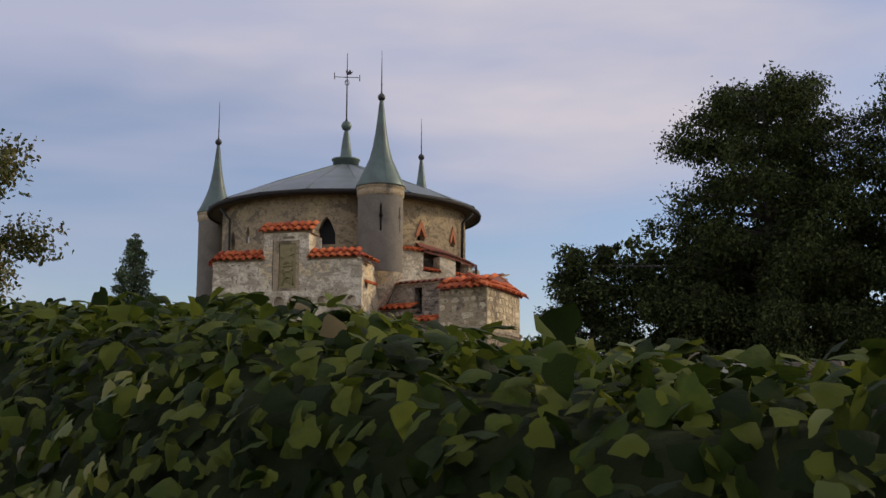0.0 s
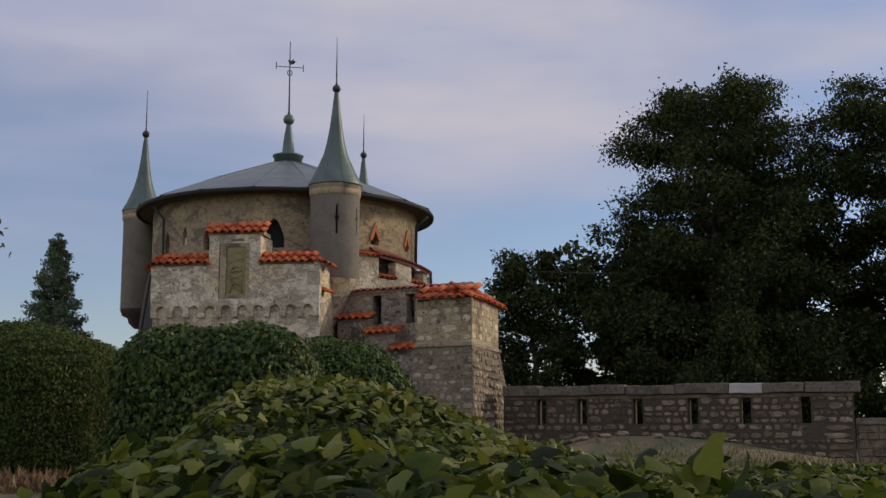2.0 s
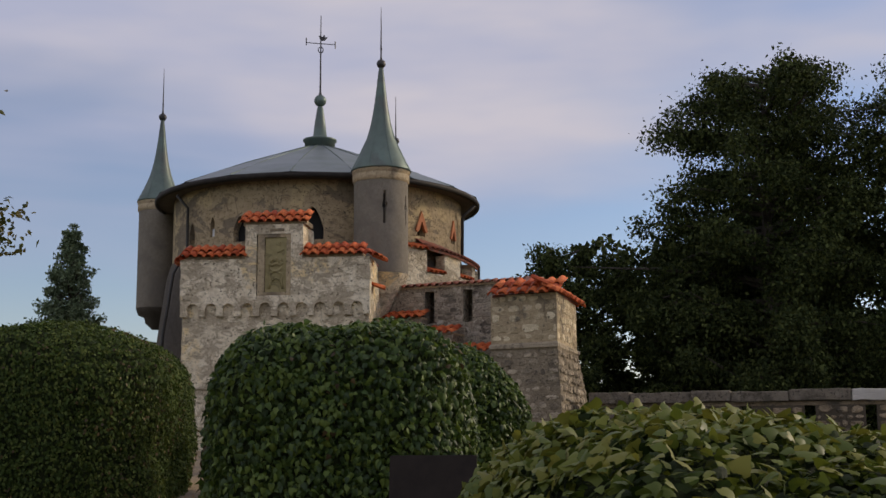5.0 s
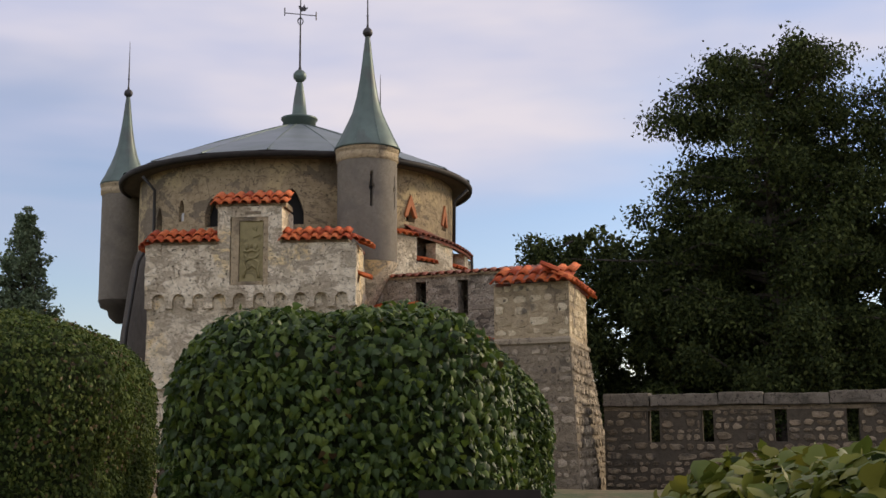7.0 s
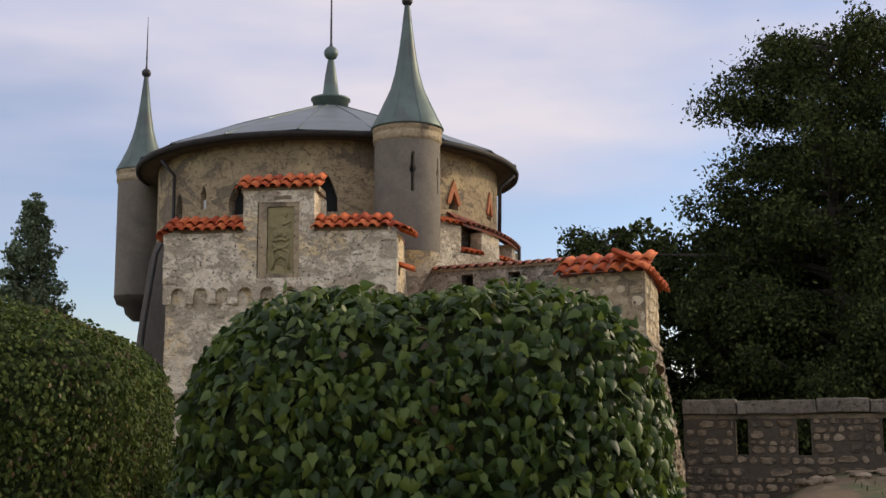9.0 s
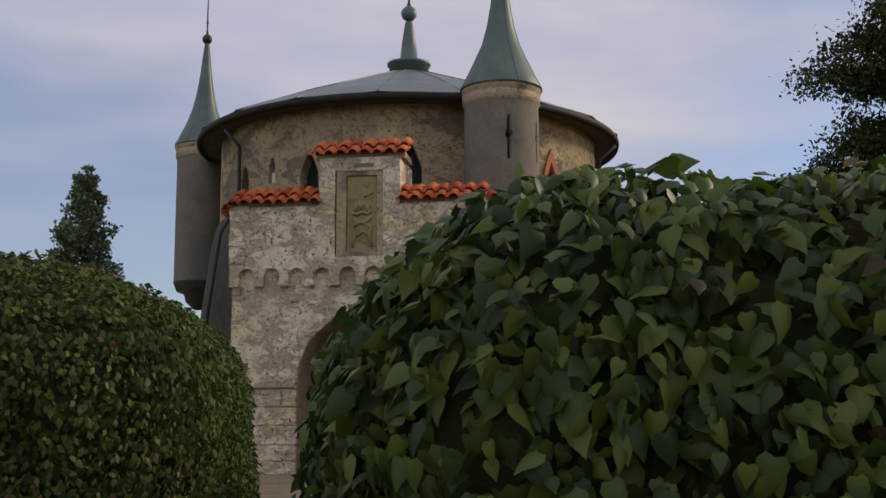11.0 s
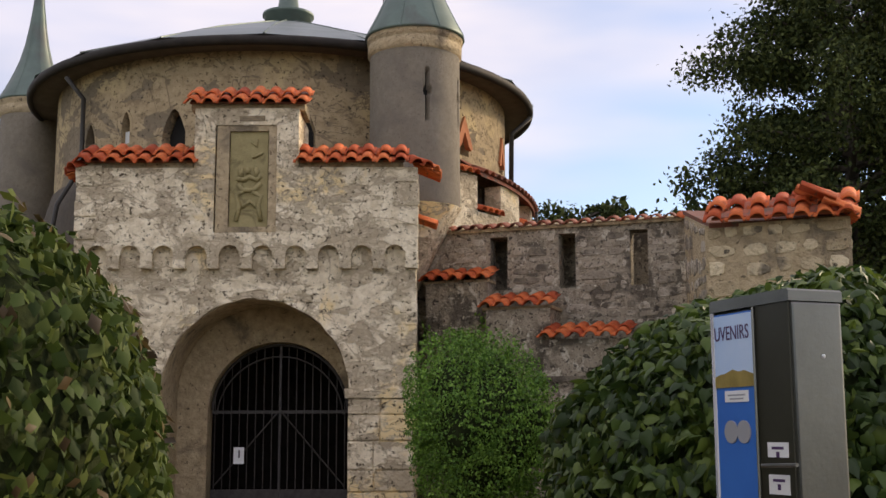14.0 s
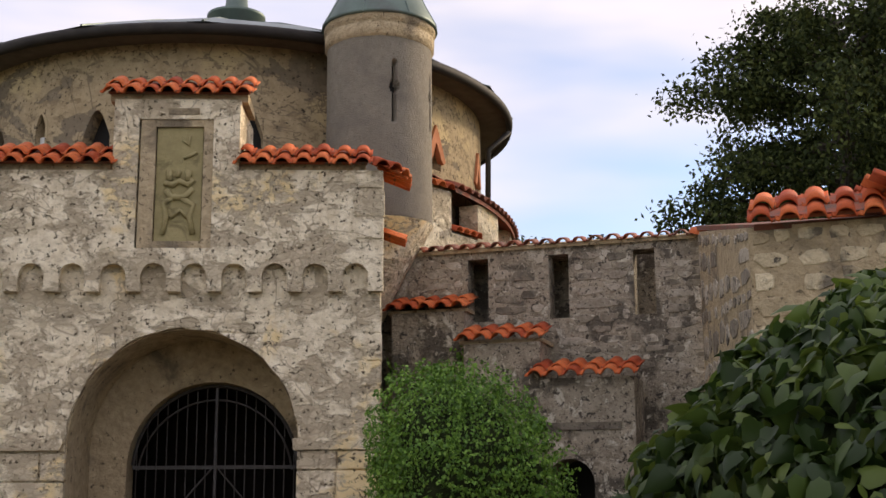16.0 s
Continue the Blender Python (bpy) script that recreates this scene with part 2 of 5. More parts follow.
M_TILE = material("clay_roof_tile", [(0.33, 0.055, 0.016), (0.47, 0.092, 0.024), (0.56, 0.14, 0.042)], 6.0, [((0.20, 0.05, 0.022), 5.0, (0.55, 0.68)), ((0.13, 0.075, 0.045), 17.0, (0.60, 0.68))], rough=0.8, bump=0.4, bump_scale=40, objrand=0.6)
M_OLDTILE = material("weathered_roof_tile", [(0.16, 0.06, 0.04), (0.30, 0.09, 0.05)], 6.0, [((0.12, 0.09, 0.07), 5.0, (0.5, 0.65))], rough=0.8, bump=0.3, bump_scale=40, objrand=0.6)
M_METAL = material("zinc_sheet", [(0.125, 0.15, 0.155), (0.18, 0.205, 0.21)], 1.5, [((0.11, 0.14, 0.125), 0.7, (0.45, 0.7))], rough=0.45, metal=0.35, bump=0.08, bump_scale=6)
M_PATINA = material("patinated_copper", [(0.085, 0.112, 0.098), (0.135, 0.178, 0.152)], 2.0, [((0.10, 0.105, 0.095), 1.2, (0.5, 0.68))], rough=0.5, metal=0.4, bump=0.1, bump_scale=8)
M_EAVE = material("dark_eave_boards", [(0.014, 0.011, 0.009), (0.03, 0.024, 0.018)], 5.0, None, rough=0.7, bump=0.2)
M_SOFFIT = material("soffit_boards", [(0.085, 0.066, 0.047), (0.13, 0.102, 0.072)], 5.0, None, rough=0.8, bump=0.2)
M_IRON = material("dark_iron", [(0.04, 0.038, 0.038), (0.08, 0.075, 0.072)], 9.0, None, rough=0.5, metal=0.6, bump=0.15)
M_PIPE = plain("brown_painted_pipe", (0.03, 0.026, 0.022), 0.6)
# Near-black colour that stands for the darkness of the gate passage.
M_PASSAGE_DARK = material("passage_shade", [(0.006, 0.0045, 0.0035), (0.016, 0.011, 0.008)], 4.0, None, bump=0.3)
M_BAR = material("worn_iron_bar", [(0.040, 0.036, 0.034), (0.075, 0.068, 0.064)], 14.0, None, rough=0.5, metal=0.3, bump=0.1)
# Near-black paint that stands for the shade inside openings.
M_DARK = plain("opening_shade", (0.012, 0.011, 0.010), 0.9)
M_RELIEF = material("ochre_relief_stone", [(0.24, 0.20, 0.095), (0.34, 0.285, 0.14)], 6.0, [((0.13, 0.105, 0.05), 3.0, (0.55, 0.68))], bump=0.6, bump_scale=25)
M_BRICKTRIM = material("brick_trim", [(0.38, 0.13, 0.06), (0.50, 0.20, 0.09)], 9.0, None, bump=0.4)
M_GROUND = material("earth_and_grass", [(0.085, 0.075, 0.045), (0.06, 0.075, 0.03), (0.10, 0.11, 0.045)], 1.2, [((0.15, 0.105, 0.06), 0.55, (0.44, 0.58)), ((0.20, 0.15, 0.09), 3.5, (0.55, 0.66))], bump=0.9, bump_scale=9)
M_PATH = material("gravel_path", [(0.24, 0.175, 0.10), (0.37, 0.28, 0.17)], 9.0, [((0.18, 0.14, 0.10), 0.8, (0.5, 0.65))], bump=0.9, bump_scale=45)
M_BARK = material("bark", [(0.04, 0.032, 0.025), (0.085, 0.07, 0.055)], 9.0, None, bump=0.9, bump_scale=20)
# Dark green that stands for the shade deep inside the foliage.
M_CORE = material("hedge_inner_shade", [(0.014, 0.019, 0.008), (0.032, 0.040, 0.016)], 6.0, None, bump=0.8, bump_scale=14, rough=1.0, spec=0.05)
M_TWIG = material("twig", [(0.10, 0.07, 0.04), (0.17, 0.12, 0.07)], 9.0, None, bump=0.2)


def leafy(name, colors, mix=0.6, translucent=0.25, rough=0.5, spec=0.25):
    return material(name, colors, 1.4, None, rough=rough, bump=0.0, island=mix, translucent=translucent, detail=3.0, spec=spec)


M_IVY = material("creeper_leaf", [(0.013, 0.023, 0.004), (0.028, 0.045, 0.007), (0.052, 0.076, 0.010), (0.10, 0.118, 0.015)], 20.0, None, rough=0.6, bump=0.35, bump_scale=55, relief=0.012, island=0.62, translucent=0.38, detail=4.0, spec=0.14)
M_BALL = leafy("hedge_leaf", [(0.023, 0.045, 0.010), (0.041, 0.073, 0.014), (0.062, 0.101, 0.018), (0.105, 0.147, 0.025)], rough=0.48, spec=0.3, translucent=0.3)
M_HEDGE = leafy("hornbeam_leaf", [(0.028, 0.045, 0.011), (0.045, 0.070, 0.015), (0.064, 0.094, 0.020), (0.10, 0.122, 0.028)], mix=0.5, rough=0.62, spec=0.13)
M_YELLOW = leafy("yellowing_sunlit_leaf", [(0.08, 0.105, 0.016), (0.12, 0.14, 0.02), (0.16, 0.155, 0.024)])
M_BUSH = leafy("bright_bush_leaf", [(0.06, 0.13, 0.02), (0.11, 0.22, 0.032), (0.18, 0.31, 0.05)])
M_TREE = leafy("tree_leaf", [(0.022, 0.031, 0.011), (0.037, 0.051, 0.016), (0.080, 0.096, 0.028)], translucent=0.10, rough=0.8, spec=0.1)
M_LTREE = leafy("autumn_leaf", [(0.05, 0.065, 0.018), (0.08, 0.09, 0.025), (0.14, 0.11, 0.03)])
M_CONIFER = leafy("conifer_needle", [(0.09, 0.125, 0.07), (0.135, 0.18, 0.095), (0.17, 0.215, 0.115)])
M_IVY_ONE = material("creeper_leaf_near", [(0.014, 0.024, 0.004), (0.029, 0.046, 0.007), (0.053, 0.077, 0.010), (0.10, 0.118, 0.015)], 22.0, None, rough=0.6, bump=0.35, bump_scale=20, objrand=0.8, translucent=0.4, spec=0.12)
M_DRY = leafy("dry_leaf", [(0.05, 0.034, 0.017), (0.085, 0.055, 0.023), (0.11, 0.08, 0.028)])


# ---- mesh helpers ----
def to_mesh(name, bm, smooth=False):
    me = bpy.data.meshes.new(name)
    bmesh.ops.recalc_face_normals(bm, faces=bm.faces)
    bm.to_mesh(me)
    bm.free()
    if smooth:
        for p in me.polygons:
            p.use_smooth = True
    return me


def part(name, bm, mat, parent=None, label="", smooth=False, m=None, mats=None):
    me = bm if isinstance(bm, bpy.types.Mesh) else to_mesh(name, bm, smooth)
    if not me.materials:
        for x in mats or (mat,):
            me.materials.append(x)
    ob = new(name, me)
    if parent is not None:
        ob.parent = parent
    if m is not None:
        ob.matrix_basis = m
    if label:
        tagged(ob, label)
    return ob


def thing(name, m=None, label="", category="", group="", kind=""):
    ob = new(name)
    ob.empty_display_size = 0.2
    if m is not None:
        ob.matrix_basis = m
    return tagged(ob, label, category, group, kind)


def box(x0, x1, y0, y1, z0, z1, bevel=0.0, bm=None):
    bm = bm or bmesh.new()
    vs = [bm.verts.new((x, y, z)) for x in (x0, x1) for y in (y0, y1) for z in (z0, z1)]
    fs = [bm.faces.new([vs[i] for i in f]) for f in ((0, 1, 3, 2), (4, 6, 7, 5), (0, 4, 5, 1), (2, 3, 7, 6), (0, 2, 6, 4), (1, 5, 7, 3))]
    if bevel:
        bmesh.ops.bevel(bm, geom=list({e for f in fs for e in f.edges}), offset=bevel, segments=2, affect="EDGES", profile=0.6)
    return bm


def slab(outline, y0, y1, bm=None, bevel=0.0):
    """An outline in x and z, drawn out from y0 to y1."""
    bm = bm or bmesh.new()
    a = [bm.verts.new((x, y0, z)) for x, z in outline]
    b = [bm.verts.new((x, y1, z)) for x, z in outline]
    k = len(outline)
    fa, fb = bm.faces.new(a), bm.faces.new(b)
    for i in range(k):
        bm.faces.new((a[i], a[(i + 1) % k], b[(i + 1) % k], b[i]))
    fa.normal_update()
    fb.normal_update()
    bmesh.ops.triangulate(bm, faces=[fa, fb], ngon_method="EAR_CLIP")
    return bm


def arc(cx, cz, r, a0, a1, n):
    return [(cx + r * math.cos(radians(a0 + (a1 - a0) * i / n)), cz + r * math.sin(radians(a0 + (a1 - a0) * i / n))) for i in range(n + 1)]


def lathe(profile, n=48, a0=0.0, a1=360.0, bm=None, caps=False):
    """A profile of (r, z) turned round z."""
    bm = bm or bmesh.new()
    full = abs(a1 - a0) >= 359.9
    rows = []
    for r, z in profile:
        k = n if full else n + 1
        rows.append([bm.verts.new((r * math.cos(radians(a0 + (a1 - a0) * i / n)), r * math.sin(radians(a0 + (a1 - a0) * i / n)), z)) for i in range(k)])
    for p, q in zip(rows, rows[1:]):
        for i in range(n):
            j = (i + 1) % len(p)
            bm.faces.new((p[i], p[j], q[j], q[i]))
    if caps:
        bm.faces.new(rows[0])
        bm.faces.new(rows[-1])
    return bm


def tube(points, r, n=8, bm=None):
    """A round bar along points; r is one radius or one for each point."""
    bm = bm or bmesh.new()
    pts = [Vector(p) for p in points]
    rings = []
    for i, p in enumerate(pts):
        d = (pts[min(i + 1, len(pts) - 1)] - pts[max(i - 1, 0)]).normalized()
        u = d.orthogonal().normalized()
        if i and rings:
            u = (keep - d * keep.dot(d)).normalized()
        keep = u
        v = d.cross(u)
        rr = r[i] if isinstance(r, (list, tuple)) else r
        rings.append([bm.verts.new(p + (u * math.cos(2 * math.pi * k / n) + v * math.sin(2 * math.pi * k / n)) * rr) for k in range(n)])
    for a, b in zip(rings, rings[1:]):
        for k in range(n):
            bm.faces.new((a[k], a[(k + 1) % n], b[(k + 1) % n], b[k]))
    bm.faces.new(rings[0])
    bm.faces.new(rings[-1])
    return bm


def ball(r, bm=None, at=(0, 0, 0), n=16):
    bm = bm or bmesh.new()
    bmesh.ops.create_uvsphere(bm, u_segments=n, v_segments=n * 3 // 4, radius=r, matrix=Matrix.Translation(at))
    return bm


def rough_up(bm, amount, scale, seed=0.0):
    """Uneven old surfaces: move the points a little by noise."""
    for v in bm.verts:
        v.co += noise.noise_vector(v.co * scale + Vector((seed, seed, seed))) * amount
    return bm


def raw_mesh(name, verts, faces, smooth=False):
    """A mesh from arrays: verts (n, 3), faces (m, k)."""
    me = bpy.data.meshes.new(name)
    m, k = faces.shape
    me.vertices.add(len(verts))
    me.vertices.foreach_set("co", np.ascontiguousarray(verts, dtype=np.float32).ravel())
    me.loops.add(m * k)
    me.loops.foreach_set("vertex_index", np.ascontiguousarray(faces, dtype=np.int32).ravel())
    me.polygons.add(m)
    me.polygons.foreach_set("loop_start", np.arange(0, m * k, k, dtype=np.int32))
    me.update(calc_edges=True)
    return me


# ---- leaves ----
LEAF_HEART_F = np.array([(10, i, i + 1) for i in range(9)] + [(10, 9, 0)])


def vine_leaf():
    """A broad three-lobed leaf with toothed edges, cupped along its midrib."""
    rim = []
    for k in range(12):
        a = -150 + 300 * k / 11
        r = (0.50 + 0.13 * math.cos(radians(3 * a)) + 0.10 * math.cos(radians(a))) * (1.0 if k % 2 == 0 else 0.86)
        x, y = r * math.sin(radians(a)), 0.42 + r * math.cos(radians(a))
        rim.append((x, y, -0.16 * abs(x) - 0.22 * max(0.0, y - 0.5) ** 2 + 0.03 * (k % 2)))
    return np.array([(0, 0.12, 0.0)] + rim + [(0, 0.5, 0.05)])


LEAF_VINE = vine_leaf()
LEAF_VINE_F = np.array([(13, i, i + 1) for i in range(1, 12)] + [(13, 12, 0), (13, 0, 1)])
LEAF_HEART = np.array([(0, 0, 0), (-0.25, -0.10, -0.04), (-0.43, 0.12, -0.12), (-0.36, 0.45, -0.13), (-0.16, 0.78, -0.14), (0, 1.08, -0.24), (0.16, 0.78, -0.14), (0.36, 0.45, -0.13), (0.43, 0.12, -0.12), (0.25, -0.10, -0.04), (0, 0.4, 0.05)])
LEAF_OVAL = np.array([(0, 0, 0), (-0.34, 0.22, -0.08), (-0.25, 0.58, -0.11), (0, 1.05, -0.22), (0.25, 0.58, -0.11), (0.34, 0.22, -0.08), (0, 0.4, 0.07)])
LEAF_OVAL_F = np.array([(6, i, i + 1) for i in range(5)] + [(6, 5, 0)])
LEAF_FOUR = np.array([(0, 0, 0), (-0.34, 0.42, -0.05), (0, 1.0, -0.12), (0.34, 0.42, -0.05), (0, 0.45, 0.05)])
LEAF_FOUR_F = np.array([(4, 0, 1), (4, 1, 2), (4, 2, 3), (4, 3, 0)])
LEAF_SMALL = np.array([(0, 0, 0), (-0.28, 0.45, 0.04), (0, 1.0, -0.08), (0.28, 0.45, 0.04)])
LEAF_SMALL_F = np.array([(0, 1, 2), (0, 2, 3)])


def unit(v):
    return v / np.maximum(np.linalg.norm(v, axis=-1, keepdims=True), 1e-9)


def leaf_frames(normals, rng, spread, droop):
    """Axes for leaves that lie on a surface: tilted by chance, tips hanging down and outwards."""
    k = len(normals)
    n = unit(normals + rng.normal(0, spread, (k, 3)))
    tip = rng.normal(0, 0.42, (k, 3)) + np.array((0, 0, -droop)) + normals * 0.25
    tip = unit(tip - n * (tip * n).sum(1, keepdims=True))
    return np.cross(tip, n), tip, n


def leaves(name, points, frames, sizes, shape, mat, parent, label=""):
    temp, tri = shape
    s, t, n = frames
    co = points[:, None, :] + sizes[:, None, None] * (temp[None, :, 0, None] * s[:, None] + temp[None, :, 1, None] * t[:, None] + temp[None, :, 2, None] * n[:, None])
    f = (tri[None] + (np.arange(len(points)) * len(temp))[:, None, None]).reshape(-1, 3)
    ob = part(name, raw_mesh(name, co.reshape(-1, 3), f), mat, parent, label)
    return tagged(ob, kind="stuff")


def sample(me, count, rng, keep=None):
    """Points and normals spread evenly over a mesh of triangles or quads."""
    me.calc_loop_triangles()
    co = np.array([v.co for v in me.vertices])
    tri = np.array([t.vertices for t in me.loop_triangles])
    a, b, c = co[tri[:, 0]], co[tri[:, 1]], co[tri[:, 2]]
    cr = np.cross(b - a, c - a)
    w = np.linalg.norm(cr, axis=1)
    if keep is not None:
        w = w * keep((a + b + c) / 3, unit(cr))
    i = rng.choice(len(tri), count, p=w / w.sum())
    r1, r2 = rng.random((count, 1)) ** 0.5, rng.random((count, 1))
    return a[i] * (1 - r1) + b[i] * r1 * (1 - r2) + c[i] * r1 * r2, unit(cr[i])


def hedge_core(centre, half, power=3.0, lump=0.10, seed=0.0, base=0.0, n=40):
    """A clipped hedge: a rounded box with an uneven skin, cut off at the ground."""
    bm = bmesh.new()
    bmesh.ops.create_uvsphere(bm, u_segments=n * 2, v_segments=n, radius=1.0)
    for v in bm.verts:
        d = v.co.normalized()
        k = (abs(d.x) ** power + abs(d.y) ** power + abs(d.z) ** power) ** (-1 / power)
        p = Vector((d.x * k * half[0], d.y * k * half[1], d.z * k * half[2])) + Vector(centre)
        p += d * lump * (noise.noise(p * 1.1 + Vector((seed, 0, 0))) + 0.5 * noise.noise(p * 2.7 + Vector((seed, 3, 0))))
        p.z = max(p.z, base)
        v.co = p
    return to_mesh("core", bm, True)


def hedge(name, label, core, count, size, shape, mat, seed, spread=0.45, droop=0.7, depth=0.09, keep=None, extra=(), category="hedge"):
    """A hedge from the mesh of its skin: a core painted dark for inner shade, and a coat of leaves."""
    rng = np.random.default_rng(seed)
    top = thing(name, None, label, category)
    part("inner_growth", core, M_CORE, top, "solid core coloured dark for the shade between leaves")
    p, n = sample(core, count, rng, keep)
    p = p + n * (rng.random((count, 1)) ** 0.7 * depth - 0.01)
    leaves("foliage", p, leaf_frames(n, rng, spread, droop), size * (0.6 + 0.7 * rng.random(count)), shape, mat, top)
    for mat2, share, label2 in extra:
        k = int(count * share)
        p, n = sample(core, k * 3, rng, keep)
        patch = np.array([noise.noise(Vector(q) * 1.3 + Vector((seed, 9 + 50 * share, 0))) for q in p])
        pick = np.argsort(-patch)[:k]
        p, n = p[pick] + n[pick] * (depth * 1.02), n[pick]
        leaves("faded_foliage", p, leaf_frames(n, rng, spread, droop), size * (0.6 + 0.5 * rng.random(k)), shape, mat2, top, label2)
    return top


# ---- ground ----
BANK_X = (-7.5, -6.0, -5.6, -4.95, -3.6, -2.3, -1.4, 0.0, 2.4, 8.0)      # height of the bank along the foot of the parapet
BANK_Z = (1.5, 1.55, 1.98, 2.14, 2.11, 1.99, 1.84, 1.59, 1.23, 0.8)


def ground_z(x, y):
    """Rises from the start of the walk to the gate; falls away far off and behind the parapet."""
    if y < 6:
        z = 0.13 * max(y, -6)
    else:
        z = 0.78 + 0.0475 * (min(y, 34) - 6)
    along, off = (x - 8.49) * 0.9107 - (y - 25.85) * 0.4131, -((x - 8.49) * 0.4131 + (y - 25.85) * 0.9107)
    bank = float(np.interp(along, BANK_X, BANK_Z))
    near = math.exp(-(max(0.0, off - 0.8) / 1.6) ** 2) * min(1.0, max(0.0, (along + 10.0) / 2.0)) * min(1.0, max(0.0, (16.0 - along) / 5.0))
    z += (bank - z) * near
    return z + 0.05 * noise.noise(Vector((x * 0.4, y * 0.4, 0)))


def make_ground():
    bm = bmesh.new()
    xs = [-2500, -600, -150, -60, -35, -25] + [-20 + 0.5 * i for i in range(91)] + [30, 40, 60, 150, 600, 2500]
    ys = [-2500, -600, -150, -60, -30, -15] + [-10 + 0.5 * i for i in range(115)] + [52, 60, 80, 150, 600, 2500]
    grid = [[bm.verts.new((x, y, ground_z(x, y) if abs(x) < 61 and -61 < y < 61 else 1.5)) for x in xs] for y in ys]
    for r0, r1 in zip(grid, grid[1:]):
        for i in range(len(xs) - 1):
            bm.faces.new((r0[i], r0[i + 1], r1[i + 1], r1[i]))
    g = part("ground", bm, M_GROUND, None, "sloping earth and thin grass round the hedges", True)
    tagged(g, kind="structure", category="ground")


def strip(name, centre, widths, mat, label, lift=0.02):
    bm = bmesh.new()
    rows = []
    for i, (x, y) in enumerate(centre):
        a, b = centre[max(i - 1, 0)], centre[min(i + 1, len(centre) - 1)]
        d = Vector((b[0] - a[0], b[1] - a[1])).normalized()
        row = []
        for k in range(9):
            o = (k / 4 - 1) * widths[i] + 0.15 * noise.noise(Vector((x, y, k)))
            px, py = x - d.y * o, y + d.x * o
            row.append(bm.verts.new((px, py, ground_z(px, py) + lift)))
        rows.append(row)
    for p, q in zip(rows, rows[1:]):
        for k in range(8):
            bm.faces.new((p[k], p[k + 1], q[k + 1], q[k]))
    ob = part(name, bm, mat, None, label, True)
    return tagged(ob, kind="structure", category="path")


make_ground()
strip("path", [(1.5, -3), (0.6, -1), (-0.6, 0.8), (-1.9, 2.3), (-3.0, 3.9), (-3.7, 5.6), (-3.74, 6.0), (-3.82, 7.0), (-3.9, 8), (-4.0, 10), (-4.3, 12), (-4.9, 14.5), (-5.5, 17), (-5.3, 19), (-5.0, 21), (-4.7, 23), (-4.4, 26), (-4.3, 29), (-4.25, 31), (-4.2, 33.5)],
      [1.2] * 10 + [1.2, 1.4, 1.6, 1.8, 1.8, 1.7, 1.9, 2.2, 2.4, 2.4], M_PATH, "trodden light gravel path between the hedges")
strip("side_path", [(8.49 + 0.9107 * a - 0.4131 * 0.62, 25.85 - 0.4131 * a - 0.9107 * 0.62) for a in [-5.0 + 0.5 * k for k in range(27)]], [0.34] * 27, M_PATH, "pale gravel path along the parapet wall", 0.03)


# ---- roof tiles ----
def tile_mesh(length=0.36, high=0.075, low=0.062, t=0.018, pitch=0.2):
    """One wavy clay tile, a round cover and half a pan on each side; it lies along +y and rises from its wide end."""
    bm = bmesh.new()
    n = 14
    rings = []
    for y, h in ((0, high), (length, low)):
        for drop in (0, t):
            rings.append([bm.verts.new((x, y, h * max(0.0, 1 - (2 * x / pitch / 0.74) ** 2) ** 0.62 + 0.012 * (2 * x / pitch) ** 2 - drop)) for x in [pitch * (-0.53 + 1.06 * i / n) for i in range(n + 1)]])
    a, b, c, d = rings
    for p, q in ((a, c), (b, d), (a, b), (c, d)):
        for i in range(n):
            bm.faces.new((p[i], p[i + 1], q[i + 1], q[i]))
    for i in (0, n):
        bm.faces.new((a[i], b[i], d[i], c[i]))
    return to_mesh("tile", bm, True)


TILE = tile_mesh()
TILE.materials.append(M_TILE)
TILE_OLD = tile_mesh()
TILE_OLD.materials.append(M_OLDTILE)
TILE_SMALL = tile_mesh(0.30, 0.06, 0.05, pitch=0.18)
TILE_SMALL.materials.append(M_OLDTILE)
bm = bmesh.new()
rings = [[bm.verts.new((r * math.cos(math.pi * i / 8), y, 0.9 * r * math.sin(math.pi * i / 8))) for i in range(9)] for y, r in ((0, 0.104), (0.36, 0.08), (0.36, 0.064), (0, 0.086))]
for p, q in zip(rings, rings[1:] + rings[:1]):
    for i in range(8):
        bm.faces.new((p[i], p[i + 1], q[i + 1], q[i]))
RIDGE = to_mesh("ridge_tile", bm, True)
RIDGE.materials.append(M_TILE)


def tile_slope(parent, origin, along, up, width, rows, pitch=0.2, mesh=None, rng=None, clip=None, step=0.27, pans=True):
    """Cover tiles in columns along an eave, rows going up the slope, over a bed of pan tiles."""
    rng = rng or random.Random(4)
    mesh = mesh or TILE
    along, up = Vector(along).normalized(), Vector(up).normalized()
    nrm = along.cross(up).normalized()
    base = Matrix((along, up, nrm)).transposed().to_4x4()
    cols = max(1, int(round(width / pitch)))
    pitch = width / cols
    for r in range(rows):
        for c in range(cols):
            x = (c + 0.5) * pitch
            if clip and not clip(x, r * step):
                continue
            p = Vector(origin) + along * x + up * (r * step) + nrm * (0.02 * min(r, 1) + 0.012)
            j = Matrix.Translation(Vector((rng.uniform(-.008, .008), rng.uniform(-.022, .022), rng.uniform(-.004, .010)))) @ pose(0, 0, 0, rng.uniform(-2, 2) - 3, rng.uniform(-4, 4), rng.uniform(-2.5, 2.5))
            part("tile", mesh, None, parent, m=Matrix.Translation(p) @ base @ j)


